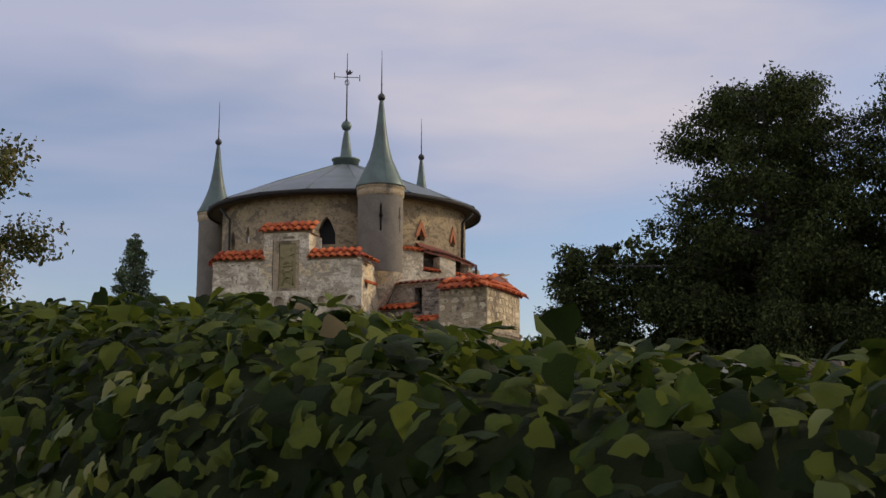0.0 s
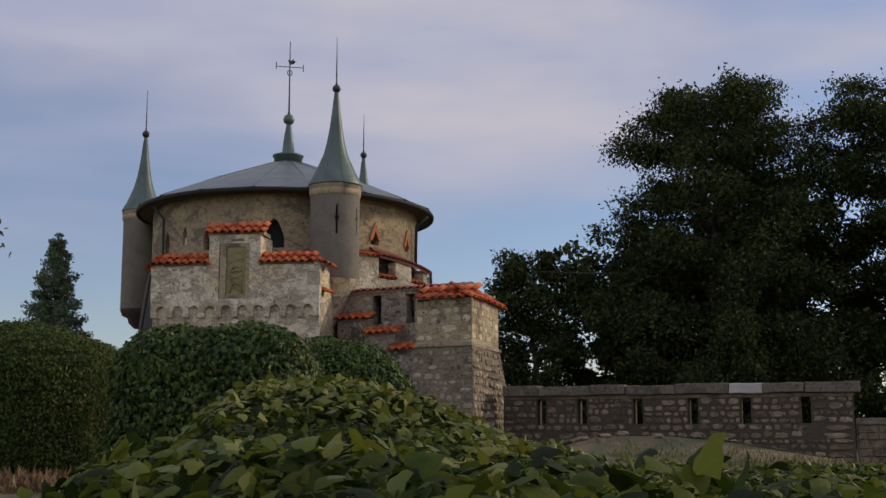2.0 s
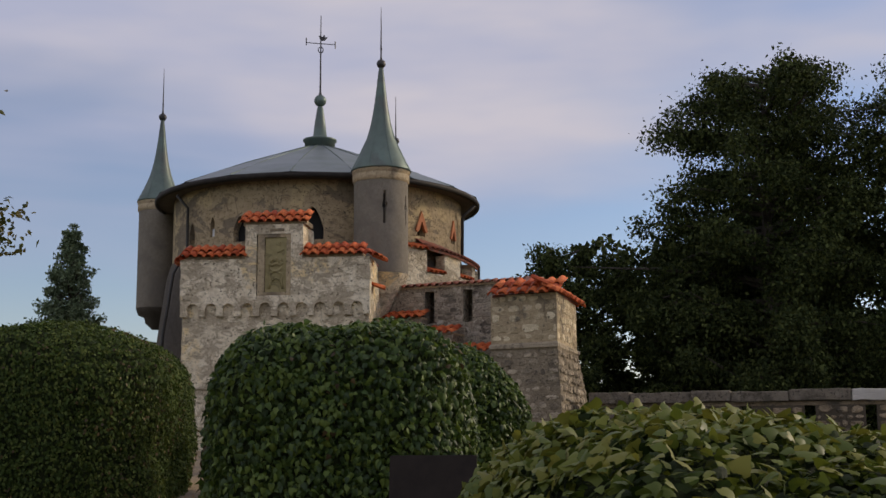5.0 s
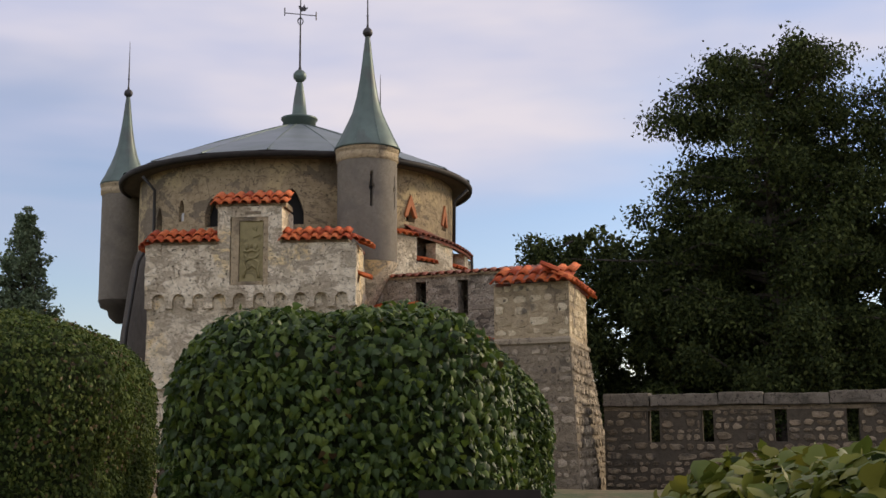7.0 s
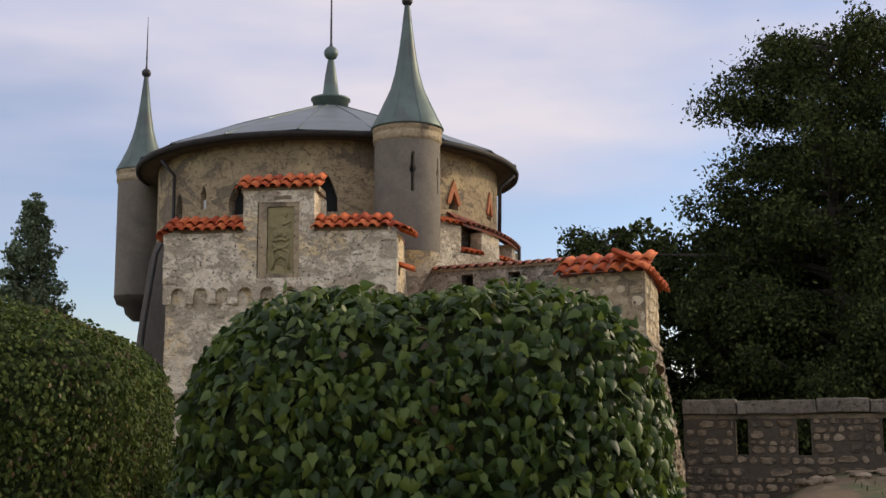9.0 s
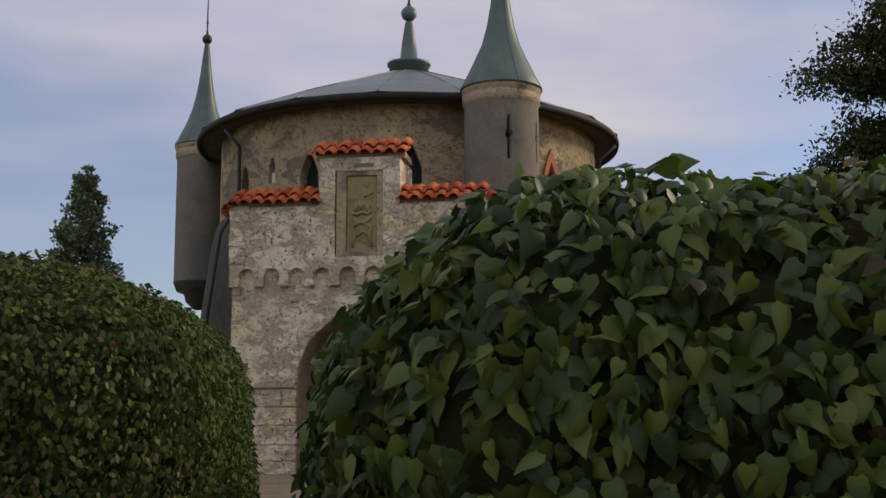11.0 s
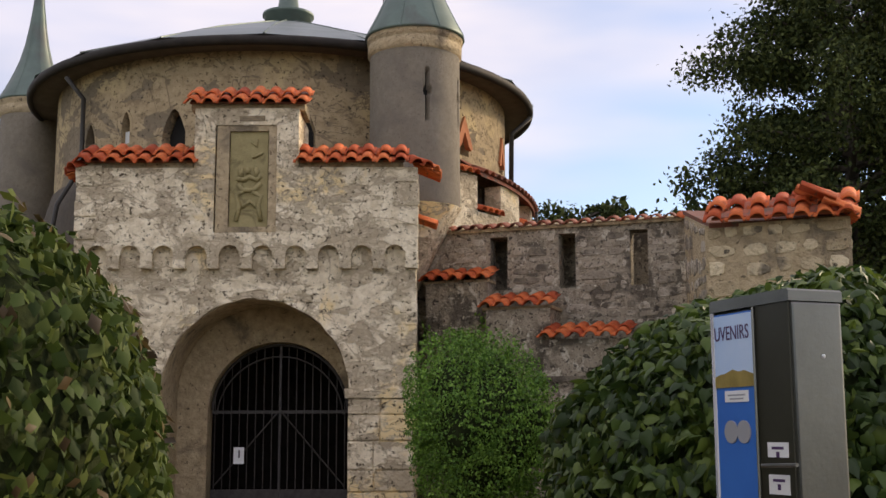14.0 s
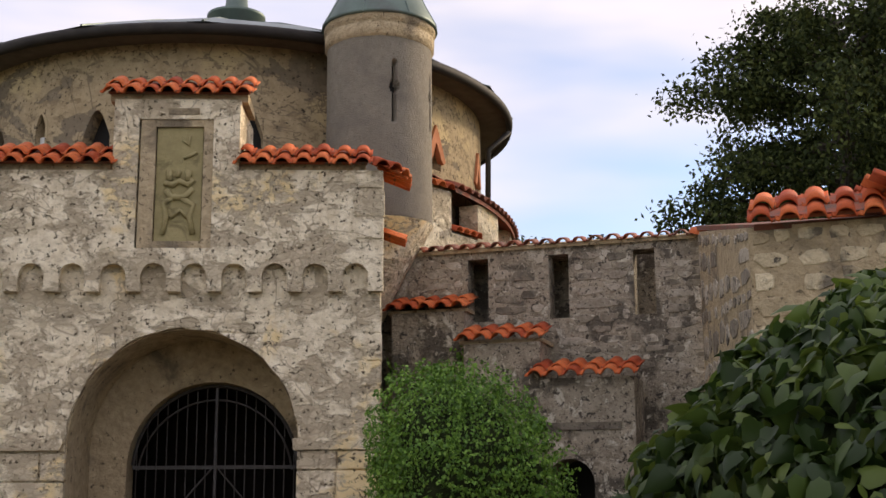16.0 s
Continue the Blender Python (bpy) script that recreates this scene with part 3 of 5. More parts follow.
def tile_bed(parent, corners, thick=0.05, mat=None):
    """The bed of mortar and pan tiles under the cover tiles."""
    bm = bmesh.new()
    c = [Vector(p) for p in corners]
    n = (c[1] - c[0]).cross(c[2] - c[0]).normalized()
    a, b = [bm.verts.new(p) for p in c], [bm.verts.new(p - n * thick) for p in c]
    bm.faces.new(a), bm.faces.new(b)
    k = len(c)
    for i in range(k):
        bm.faces.new((a[i], a[(i + 1) % k], b[(i + 1) % k], b[i]))
    return part("tile_bed", bm, mat or M_MORTAR, parent)


# ---- the round tower ----
CX, CY = -3.27, 39.40
M_C = pose(CX, CY, 0)


def pointed(a, w, z0, z1):
    """A pointed opening at angle a, w metres wide at radius 4, from z0 to z1."""
    def inside(ang, z):
        x = abs((ang - a + 180) % 360 - 180) * math.pi / 180 * 4.02
        if z < z0 or z > z1:
            return False
        zs = z1 - 0.9 * w
        return x < w / 2 * (1 if z < zs else (1 - (z - zs) / (z1 - zs)) ** 0.6)
    return inside


def shaft(profile, angles, niches, depth=0.22):
    """A turned wall on a grid of angles, with recesses where a niche says so."""
    bm = bmesh.new()
    grid, mark = [], []
    for r, z in profile:
        row, mk = [], []
        for a in angles:
            ins = any(f(a, z) for f in niches)
            rr = r - depth if ins else r
            row.append(bm.verts.new((rr * math.cos(radians(a)), rr * math.sin(radians(a)), z)))
            mk.append(ins)
        grid.append(row)
        mark.append(mk)
    k = len(angles)
    for i in range(len(profile) - 1):
        for j in range(k):
            l = (j + 1) % k
            f = bm.faces.new((grid[i][j], grid[i][l], grid[i + 1][l], grid[i + 1][j]))
            # Recess backs get the second material, painted dark as shade.
            if mark[i][j] and mark[i][l] and mark[i + 1][l] and mark[i + 1][j]:
                f.material_index = 1
    return bm


tower = thing("round_tower", M_C, "round castle tower in stained beige render under a metal roof", "tower")
WINDOWS = [pointed(-133.2, 0.20, 7.45, 7.97), pointed(-120.3, 0.42, 7.25, 7.92), pointed(-145.5, 0.30, 7.1, 7.9), pointed(-93.2, 0.58, 7.25, 8.08), pointed(-50.0, 0.32, 7.52, 8.02), pointed(-27.5, 0.32, 7.52, 8.06)]
angs = [-180 + 4 * i for i in range(8)] + [-148 + 0.25 * i for i in range(512)] + [-20 + 4 * i for i in range(50)]
prof = [(4.02, 6.9), (4.02, 7.05)] + [(4.02, 7.1 + 0.0175 * i) for i in range(57)] + [(4.02, 8.25), (4.02, 8.5), (4.02, 8.775)]
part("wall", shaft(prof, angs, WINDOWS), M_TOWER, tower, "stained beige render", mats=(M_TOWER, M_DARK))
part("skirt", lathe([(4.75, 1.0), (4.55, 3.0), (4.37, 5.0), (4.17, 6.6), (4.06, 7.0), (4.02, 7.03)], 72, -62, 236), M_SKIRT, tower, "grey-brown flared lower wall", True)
part("soffit", lathe([(4.0, 8.755), (4.46, 8.745), (4.46, 8.79), (4.0, 8.79)], 96), M_SOFFIT, tower, "brown boarded soffit", True)
part("fascia", lathe([(4.44, 8.74), (4.47, 8.70), (4.53, 8.72), (4.545, 8.80), (4.52, 8.845), (4.40, 8.845)], 96), M_EAVE, tower, "dark roof edge", True)


def roof_height(r):
    return 8.85 + (10.52 - 8.85) * ((4.55 - r) / 4.13) ** 0.92


bm = lathe([(r, roof_height(r)) for r in (4.55, 3.6, 2.6, 1.6, 0.8, 0.42)], 18)
roof = part("roof", bm, M_METAL, tower, "grey-green standing-seam metal roof")
for i in range(18):
    a = radians(20 * i)
    part("seam", tube([(r * math.cos(a), r * math.sin(a), roof_height(r) + 0.006) for r in (4.54, 2.6, 0.8, 0.45)], 0.016, 5), M_PATINA, roof)
part("lantern_drum", lathe([(0.0, 10.4), (0.44, 10.4), (0.43, 10.70), (0.48, 10.72), (0.48, 10.77), (0.36, 10.80), (0.20, 10.86), (0.15, 11.3), (0.085, 11.72), (0.06, 11.76), (0.0, 11.76)], 24), M_PATINA, tower, "", True)
part("finial_ball", ball(0.175, at=(0, 0, 11.93)), M_PATINA, tower, "", True)
part("rod", tube([(0, 0, 12.05), (0, 0, 12.2), (0, 0, 14.48)], [0.06, 0.028, 0.012], 8), M_IRON, tower)
vane = tube([(-0.42, -0.12, 13.62), (0.42, 0.12, 13.66)], 0.012, 6)
for s in (-1, 1):
    tube([(s * 0.42, s * 0.12, 13.54), (s * 0.42, s * 0.12, 13.76)], 0.016, 6, vane)
vane = part("weather_vane", vane, M_IRON, tower, "iron weather vane with cross arms")
bm = slab([(0.0, 13.72), (0.12, 13.74), (0.2, 13.84), (0.13, 13.83), (0.1, 13.92), (0.05, 13.84), (-0.06, 13.88), (-0.03, 13.78)], -0.012, 0.012)
part("flag", bm, M_IRON, vane)
bm = bmesh.new()
tube([(0.07 * math.cos(a * math.pi / 6), 0, 13.45 + 0.09 * math.sin(a * math.pi / 6)) for a in range(13)], 0.014, 6, bm)
part("ring", bm, M_IRON, vane)
def flank(r, a, z):
    return (r * math.cos(radians(a)), r * math.sin(radians(a)), z)


part("downpipe", tube([flank(4.45, -146.5, 8.6), flank(4.13, -146.5, 8.3), flank(4.12, -146.5, 7.2), flank(4.35, -150.5, 6.6), flank(4.55, -151.5, 5.0), flank(4.75, -151.5, 2.5)], 0.038, 8), M_PIPE, tower, "dark rain pipe", True)
a = radians(-20)
part("downpipe", tube([(4.5 * math.cos(a), 4.5 * math.sin(a), 8.64), (4.15 * math.cos(a), 4.15 * math.sin(a), 8.35), (4.13 * math.cos(a), 4.13 * math.sin(a), 7.2)], 0.045, 8), M_PIPE, tower, "dark rain pipe", True)
a = radians(-133.2)
part("window_shutter", box(-0.075, 0.075, -0.02, 0.02, 7.46, 7.66), plain("white_box", (0.6, 0.6, 0.58), 0.6), tower, "small white box in the window", m=pose(3.93 * math.cos(a), 3.93 * math.sin(a), 0, 0, 0, -133.2 + 90))
# smooth reveals of the pointed windows
for a, w, z0, z1 in ((-133.2, 0.20, 7.45, 7.97), (-120.3, 0.42, 7.25, 7.92), (-145.5, 0.30, 7.1, 7.9), (-93.2, 0.58, 7.25, 8.08), (-50.0, 0.32, 7.52, 8.02), (-27.5, 0.32, 7.52, 8.06)):
    zs = z1 - 0.9 * w
    side_pts = [(w / 2, z0), (w / 2, zs)] + [(w / 2 * (1 - k / 10) ** 0.6, zs + (z1 - zs) * k / 10) for k in range(1, 11)]
    outline = side_pts + [(-x, z) for x, z in reversed(side_pts[:-1])]
    bm = bmesh.new()
    rows = []
    for grow, r in ((0.035, 4.015), (0.032, 4.026), (-0.014, 4.026), (-0.014, 3.81)):
        rows.append([bm.verts.new((r * math.cos(radians(a) + x * (1 + 2 * grow / w) / 4.02), r * math.sin(radians(a) + x * (1 + 2 * grow / w) / 4.02), z + (grow if z > zs else 0.0))) for x, z in outline])
    for p, q in zip(rows, rows[1:]):
        for k in range(len(p) - 1):
            bm.faces.new((p[k], p[k + 1], q[k + 1], q[k]))
    part("window_reveal", bm, M_TOWER, tower, "worn rendered reveal")
# brick gables over two windows
for a in (-50.0, -27.5):
    bm = slab([(-0.21, 7.64), (-0.16, 7.60), (-0.10, 7.66), (0, 7.90), (0.10, 7.66), (0.16, 7.60), (0.21, 7.64), (0.15, 7.82), (0.05, 8.06), (0, 8.15), (-0.05, 8.06), (-0.15, 7.82)], -0.05, 0.03)
    part("window_gable", rough_up(bm, 0.012, 9, a), M_BRICKTRIM, tower, "orange brick gable over the window", m=pose(4.01 * math.cos(radians(a)), 4.01 * math.sin(radians(a)), 0, 0, 0, a + 90))


def turret(at, rb, zt, spire, slits, label, body_mat, corbel, corbel_mat):
    t = thing("corner_turret", pose(at[0], at[1], 0), label, "turret", "turrets of the round tower")
    prof = list(corbel)
    z = corbel[-1][1]
    k = 60
    for i in range(1, k + 1):
        prof.append((rb, z + (zt - 0.32 - z) * i / k))
    angs = [4 * i for i in range(60)] + [240 + 1.0 * i for i in range(100)] + [340 + 4 * i for i in range(5)]
    part("shaft", shaft(prof, angs, slits, 0.14), body_mat, t, "grey roughcast shaft", True, mats=(body_mat, M_DARK))
    part("moulding", rough_up(lathe([(rb - 0.02, zt - 0.34), (rb + 0.03, zt - 0.30), (rb + 0.035, zt - 0.16), (rb + 0.01, zt - 0.13), (rb + 0.05, zt - 0.10), (rb + 0.05, zt), (rb - 0.1, zt + 0.01)], 48), 0.012, 5), M_MORTAR, t, "crumbling pale stone moulding", True)
    part("corbel", rough_up(lathe([(r + 0.012, z) for r, z in corbel], 40), 0.012, 5), corbel_mat, t, "worn stone corbel under the shaft", True)
    top = spire[-1][1]
    cone = part("spire", lathe(spire, 32), M_PATINA, t, "grey-green metal spire", True)
    part("finial_ball", ball(0.115, at=(0, 0, top + 0.1)), M_IRON, t, "", True)
    part("rod", tube([(0, 0, top + 0.15), (0, 0, top + 0.3), (0, 0, top + 0.75), (0, 0, top + 1.57)], [0.045, 0.02, 0.016, 0.006], 8), M_IRON, t)
    part("rod_knob", ball(0.03, at=(0, 0, top + 0.5), n=8), M_IRON, t)
    for k in range(8):
        a = 2 * math.pi * k / 8 + 0.3
        lo = [(r * math.cos(a), r * math.sin(a), z) for r, z in spire[1:]]
        part("seam", tube(lo, 0.008, 4), M_PATINA, cone)
    return t


def slit(a, z0, z1, rb):
    def inside(ang, z):
        x = abs((ang - a + 180) % 360 - 180) * math.pi / 180 * rb
        zm = z0 + (z1 - z0) * 0.58
        return (z0 < z < z1 and x < 0.03) or (math.hypot(x, (z - zm)) < 0.065)
    return inside


SPIRE_R = [(0.66, 8.74), (0.745, 8.75), (0.74, 8.79), (0.62, 9.02), (0.47, 9.34), (0.345, 9.62), (0.25, 9.98), (0.18, 10.38), (0.125, 10.80), (0.085, 11.15), (0.05, 11.42)]
SPIRE_L = [(0.66, 9.14), (0.745, 9.15), (0.74, 9.19), (0.60, 9.42), (0.45, 9.72), (0.34, 9.98), (0.25, 10.3), (0.18, 10.66), (0.125, 11.04), (0.085, 11.37), (0.05, 11.62)]
turret((-1.84, 34.66), 0.665, 8.83, [(r, z + 0.05) for r, z in SPIRE_R], [slit(274, 7.42, 8.2, 0.66), slit(330, 7.45, 8.15, 0.66)], "slim grey corner turret with a green metal spire", M_STUCCO,
       [(0.05, 5.05), (0.18, 5.36), (0.33, 5.66), (0.48, 5.94), (0.62, 6.16), (0.665, 6.25)], M_GATE)
turret((-7.86, 40.85), 0.59, 9.18, [(r * 0.88, z) for r, z in SPIRE_L], [], "grey corner turret with a green metal spire, in shade", M_STUCCO,
       [(0.12, 5.45), (0.30, 5.62), (0.34, 5.78), (0.52, 5.86), (0.59, 6.05)], M_SKIRT)
turret((-0.80, 43.10), 0.665, 9.18, SPIRE_L, [], "corner turret behind the roof, only its metal spire in sight", M_STUCCO,
       [(0.15, 5.1), (0.4, 5.35), (0.6, 5.75), (0.665, 6.0)], M_SKIRT)

# outer ring wall with merlons and tile caps
ring = thing("ring_parapet", M_C, "curved stone parapet with tile-capped merlons round the tower", "parapet wall")


def ring_piece(a0, a1, z0, z1, r0=4.2, r1=4.5, n=12):
    bm = bmesh.new()
    rows = []
    for i in range(n + 1):
        a = radians(a0 + (a1 - a0) * i / n)
        rows.append([bm.verts.new((r * math.cos(a), r * math.sin(a), z)) for r, z in ((r0, z0), (r1, z0), (r1, z1), (r0, z1))])
    for p, q in zip(rows, rows[1:]):
        for k in range(4):
            bm.faces.new((p[k], p[(k + 1) % 4], q[(k + 1) % 4], q[k]))
    bm.faces.new(rows[0]), bm.faces.new(rows[-1])
    return bm


part("ring_wall", ring_piece(-80, 40, 1.5, 6.48, n=40), M_GATE, ring)
rr = random.Random(8)
for a0, a1, z in ((-65, -53.5, 7.05), (-45.0, -35.5, 7.0), (-25.0, -20.5, 6.95), (-12, 0, 6.9)):
    part("merlon", ring_piece(a0, a1, 6.48, z, n=4), M_GATE, ring)
for i in range(5):
    a = -65 + 11.5 * (i + 0.5) / 5
    part("tile", TILE, None, ring, m=pose(4.57 * math.cos(radians(a)), 4.57 * math.sin(radians(a)), 7.07, 24, 0, a + 90))
for a0, a1 in ((-53.5, -45.0), (-35.5, -25.0)):
    for i in range(4):
        a = a0 + (a1 - a0) * (i + 0.5) / 4
        part("tile", TILE, None, ring, m=pose(4.57 * math.cos(radians(a)), 4.57 * math.sin(radians(a)), 6.5, 20, 0, a + 90))
bm = bmesh.new()
rows = []
for a in range(-53, -16, 2):
    ca, sa, dz = math.cos(radians(a)), math.sin(radians(a)), -0.006 * (a + 55)
    rows.append([bm.verts.new((r * ca, r * sa, z + dz)) for r, z in ((4.55, 7.06), (4.55, 7.12), (4.03, 7.45), (4.03, 7.39))])
for p, q in zip(rows, rows[1:]):
    for k in range(4):
        bm.faces.new((p[k], p[(k + 1) % 4], q[(k + 1) % 4], q[k]))
lean = part("lean_to_roof", bm, M_OLDTILE, ring, "red tile lean-to roof over the parapet walk")
for k in range(16):
    for r in range(1):
        a = -52 + 2.2 * k
        part("tile", TILE_SMALL, None, lean, m=pose((4.59 - 0.25 * r) * math.cos(radians(a)), (4.59 - 0.25 * r) * math.sin(radians(a)), 7.13 + 0.14 * r - 0.006 * (a + 55), 24, 0, a + 90))
# Darker sheet before the tower wall, for the shade below the lean-to.
part("walk_back", ring_piece(-53, -18, 6.45, 7.05, 4.03, 4.10, 14), M_DARKSTONE, ring)
a = radians(-18.5)
part("downpipe", tube([(4.57 * math.cos(a), 4.57 * math.sin(a), 6.98), (4.57 * math.cos(a), 4.57 * math.sin(a), 5.5)], 0.035, 6), M_IRON, ring)

# ---- the gatehouse ----
M_G = pose(-6.45, 33.70, 0, 0, 0, -12.92)
gate = thing("gatehouse", M_G, "weathered plastered gatehouse with a round arch and stepped tile caps", "gatehouse")
W, ZB = 4.33, 1.7
ACX, AR, ASP = 2.30, 1.20, 3.53
outer = [(0, ZB), (ACX - AR, ZB)] + arc(ACX, ASP, AR, 180, 0, 28) + [(ACX + AR, ZB), (W, ZB), (W, 6.42), (2.82, 6.42), (2.82, 7.2), (1.47, 7.2), (1.47, 6.42), (0, 6.42)]


front = slab(outer, 0.0, 1.0)
part("front_wall", front, M_GATE, gate, "patchy whitish plaster over rubble")
part("arch_lining", slab([(0.3, ZB), (1.52, ZB)] + arc(2.47, 3.30, 0.95, 180, 0, 24) + [(3.42, ZB), (4.1, ZB), (4.1, 5.6), (0.3, 5.6)], 0.99, 1.35), M_MORTAR, gate, "brownish plastered inner arch")
side = slab([(0.02, ZB), (0.35, ZB), (0.35, 6.38), (0.02, 6.38)], 1.003, 3.4)
part("side_wall", side, M_GATE, gate)
part("side_wall", slab([(3.98, ZB), (4.31, ZB), (4.31, 6.38), (3.98, 6.38)], 1.003, 3.4), M_GATE, gate)
# End wall put in and painted near black for the passage's shade.
part("passage_wall", slab([(0.36, ZB), (3.97, ZB), (3.97, 6.3), (0.36, 6.3)], 3.2, 3.35), M_PASSAGE_DARK, gate, "near-black end wall standing for the unlit passage")
part("passage_ceiling", box(0.34, 3.99, 1.34, 3.3, 4.6, 4.8), M_DARKSTONE, gate)
vault = arc(ACX, ASP, AR - 0.003, 180, 0, 28) + arc(ACX, ASP, AR - 0.018, 0, 180, 28)
part("vault_plaster", slab([(ACX - AR + 0.003, ZB)] + vault[:29] + [(ACX + AR - 0.003, ZB), (ACX + AR - 0.018, ZB)] + vault[29:] + [(ACX - AR + 0.018, ZB)], 0.04, 0.985), M_MORTAR, gate, "brownish plaster in the arch")
part("inner_roof", box(0.0, 4.33, 0.5, 3.2, 6.36, 6.41), M_OLDTILE, gate)
# projecting upper zone on a frieze of small arches
FZ0, FZ1 = 5.10, 5.40
bm = bmesh.new()
n_arc = 10
pitch = (W - 0.10) / n_arc
outl = [(-0.03, 6.415), (-0.03, FZ0)]
for i in range(n_arc):
    c = 0.05 + pitch * (i + 0.5)
    outl += [(c - 0.135, FZ0)] + arc(c, FZ1 - 0.135, 0.135, 180, 0, 8) + [(c + 0.135, FZ0)]
outl += [(W + 0.03, FZ0), (W + 0.03, 6.415), (2.82, 6.415), (2.82, 7.2), (2.141, 7.2), (2.141, 6.98), (2.54, 6.98), (2.54, 5.56), (1.74, 5.56), (1.74, 6.98), (2.14, 6.98), (2.14, 7.2), (1.47, 7.2), (1.47, 6.415)]
slab(outl, -0.11, 0.02, bm)
part("projecting_face", rough_up(bm, 0.007, 9.0), M_GATE, gate, "patchy plaster over a worn frieze of small arches")
# worn quoins at both corners
rqn = random.Random(17)
for edge, sgn in ((W + 0.03, -1), (-0.03, 1)):
    z = 3.62
    while z < 6.3:
        h = rqn.uniform(0.16, 0.30)
        lower_zone = z + h < FZ0
        if lower_zone or z > FZ1 + 0.02:
            y0 = (0.0 if lower_zone else -0.11) - rqn.uniform(0.006, 0.02)
            e0 = edge + (0.0 if not lower_zone else 0.03 * sgn) - sgn * rqn.uniform(0.004, 0.02)
            w = rqn.uniform(0.14, 0.36)
            q = box(min(e0, e0 + sgn * w), max(e0, e0 + sgn * w), y0, y0 + rqn.uniform(0.15, 0.35), z + 0.006, z + h - 0.006, 0.015)
            part("quoin", rough_up(rough_up(q, 0.012, 7, z), 0.006, 20, z), M_GATE, gate)
        z += h
# ring of stones round the arch, impost band
band = arc(ACX, ASP, AR - 0.008, 180, 0, 72) + [(ACX + (AR + 0.27 + 0.05 * noise.noise(Vector((i * 0.24, 1, 0)))) * math.cos(math.pi * i / 72), ASP + (AR + 0.27 + 0.05 * noise.noise(Vector((i * 0.24, 1, 0)))) * math.sin(math.pi * i / 72)) for i in range(73)]
part("arch_band", rough_up(slab(band, -0.028, 0.01), 0.022, 6.0), M_GATE, gate, "paler plaster band round the arch")
for x0, x1 in ((0.0, ACX - AR - 0.04), (ACX + AR - 0.06, W + 0.03)):
    part("impost", rough_up(slab([(x0, 3.46), (x1, 3.46), (x1 + 0.03, 3.52), (x1 + 0.03, 3.58), (x0, 3.58)], -0.06, 0.25), 0.008, 6), M_GATE, gate)
for x0, x1 in ((ACX + AR - 0.02, W - 0.02), (0.02, ACX - AR + 0.02)):
    z = 1.75
    while z < 3.40:
        h = rr.uniform(0.26, 0.36)
        xm = rr.uniform(x0 + 0.25, x1 - 0.25)
        for a, b in ((x0, xm - 0.008), (xm + 0.008, x1)):
            part("ashlar", rough_up(box(a, b, -0.03, 0.05, z, min(z + h - 0.018, 3.45), 0.012), 0.008, 5, z), M_GATE, gate)
        z += h
# relief panel
panel = part("relief_panel", box(1.93, 2.42, -0.055, 0.02, 5.64, 6.90), M_RELIEF, gate, "ochre stone relief in a sunk frame")
for o in ([(1.76, 5.56), (1.92, 5.56), (1.92, 6.98), (1.76, 6.98)], [(2.43, 5.56), (2.54, 5.56), (2.54, 6.98), (2.43, 6.98)], [(1.92, 6.90), (2.43, 6.90), (2.43, 6.98), (1.92, 6.98)], [(1.92, 5.56), (2.43, 5.56), (2.43, 5.64), (1.92, 5.64)]):
    part("frame_piece", rough_up(slab(o, -0.092, 0.02), 0.004, 7), M_MORTAR, panel)
for pts, r in (([(2.02, 5.72), (2.06, 5.92), (2.02, 6.06), (2.16, 6.14)], 0.030), ([(2.34, 5.72), (2.30, 5.92), (2.34, 6.04), (2.20, 6.12)], 0.030),
               ([(2.04, 6.20), (2.10, 6.12), (2.24, 6.12), (2.33, 6.22)], 0.034), ([(2.02, 6.28), (2.12, 6.26), (2.18, 6.30), (2.28, 6.26), (2.33, 6.32)], 0.034),
               ([(2.08, 6.30), (2.07, 6.42)], 0.035), ([(2.27, 6.30), (2.28, 6.42)], 0.035), ([(2.16, 6.34), (2.17, 6.42)], 0.03), ([(2.22, 6.55), (2.36, 6.62)], 0.018), ([(2.20, 6.76), (2.27, 6.70), (2.28, 6.80)], 0.016), ([(2.10, 5.90), (2.20, 5.98), (2.28, 5.90)], 0.024)):
    part("carving", tube([(x, -0.065, z) for x, z in pts], r, 8), M_RELIEF, panel, "worn ochre carving", True)
part("plaque", rough_up(box(2.05, 2.38, -0.12, -0.10, 7.03, 7.10), 0.004, 9), M_MORTAR, gate)

# tile caps of the gatehouse
tg = random.Random(11)


def gate_cap(x0, x1, z, rows=2, label=""):
    cap = part("tile_cap", box(x0 + 0.07, x1 - 0.07, -0.06, 0.6, z - 0.05, z + 0.05), M_MORTAR, gate, label or "orange half-round clay tiles")
    k = Vector((0, 0.87, 0.49))
    o = Vector((0, -0.10, z + 0.05))
    tile_bed(cap, mat=M_OLDTILE, corners=[o + Vector((x0 + 0.05, 0, 0)), o + Vector((x1 - 0.05, 0, 0)), o + Vector((x1 - 0.05, 0, 0)) + k * 0.6, o + Vector((x0 + 0.05, 0, 0)) + k * 0.6], thick=0.03)
    tile_slope(cap, (x0, -0.22, z - 0.01), (1, 0, 0), k, x1 - x0, rows, 0.2, TILE, tg)
    return cap


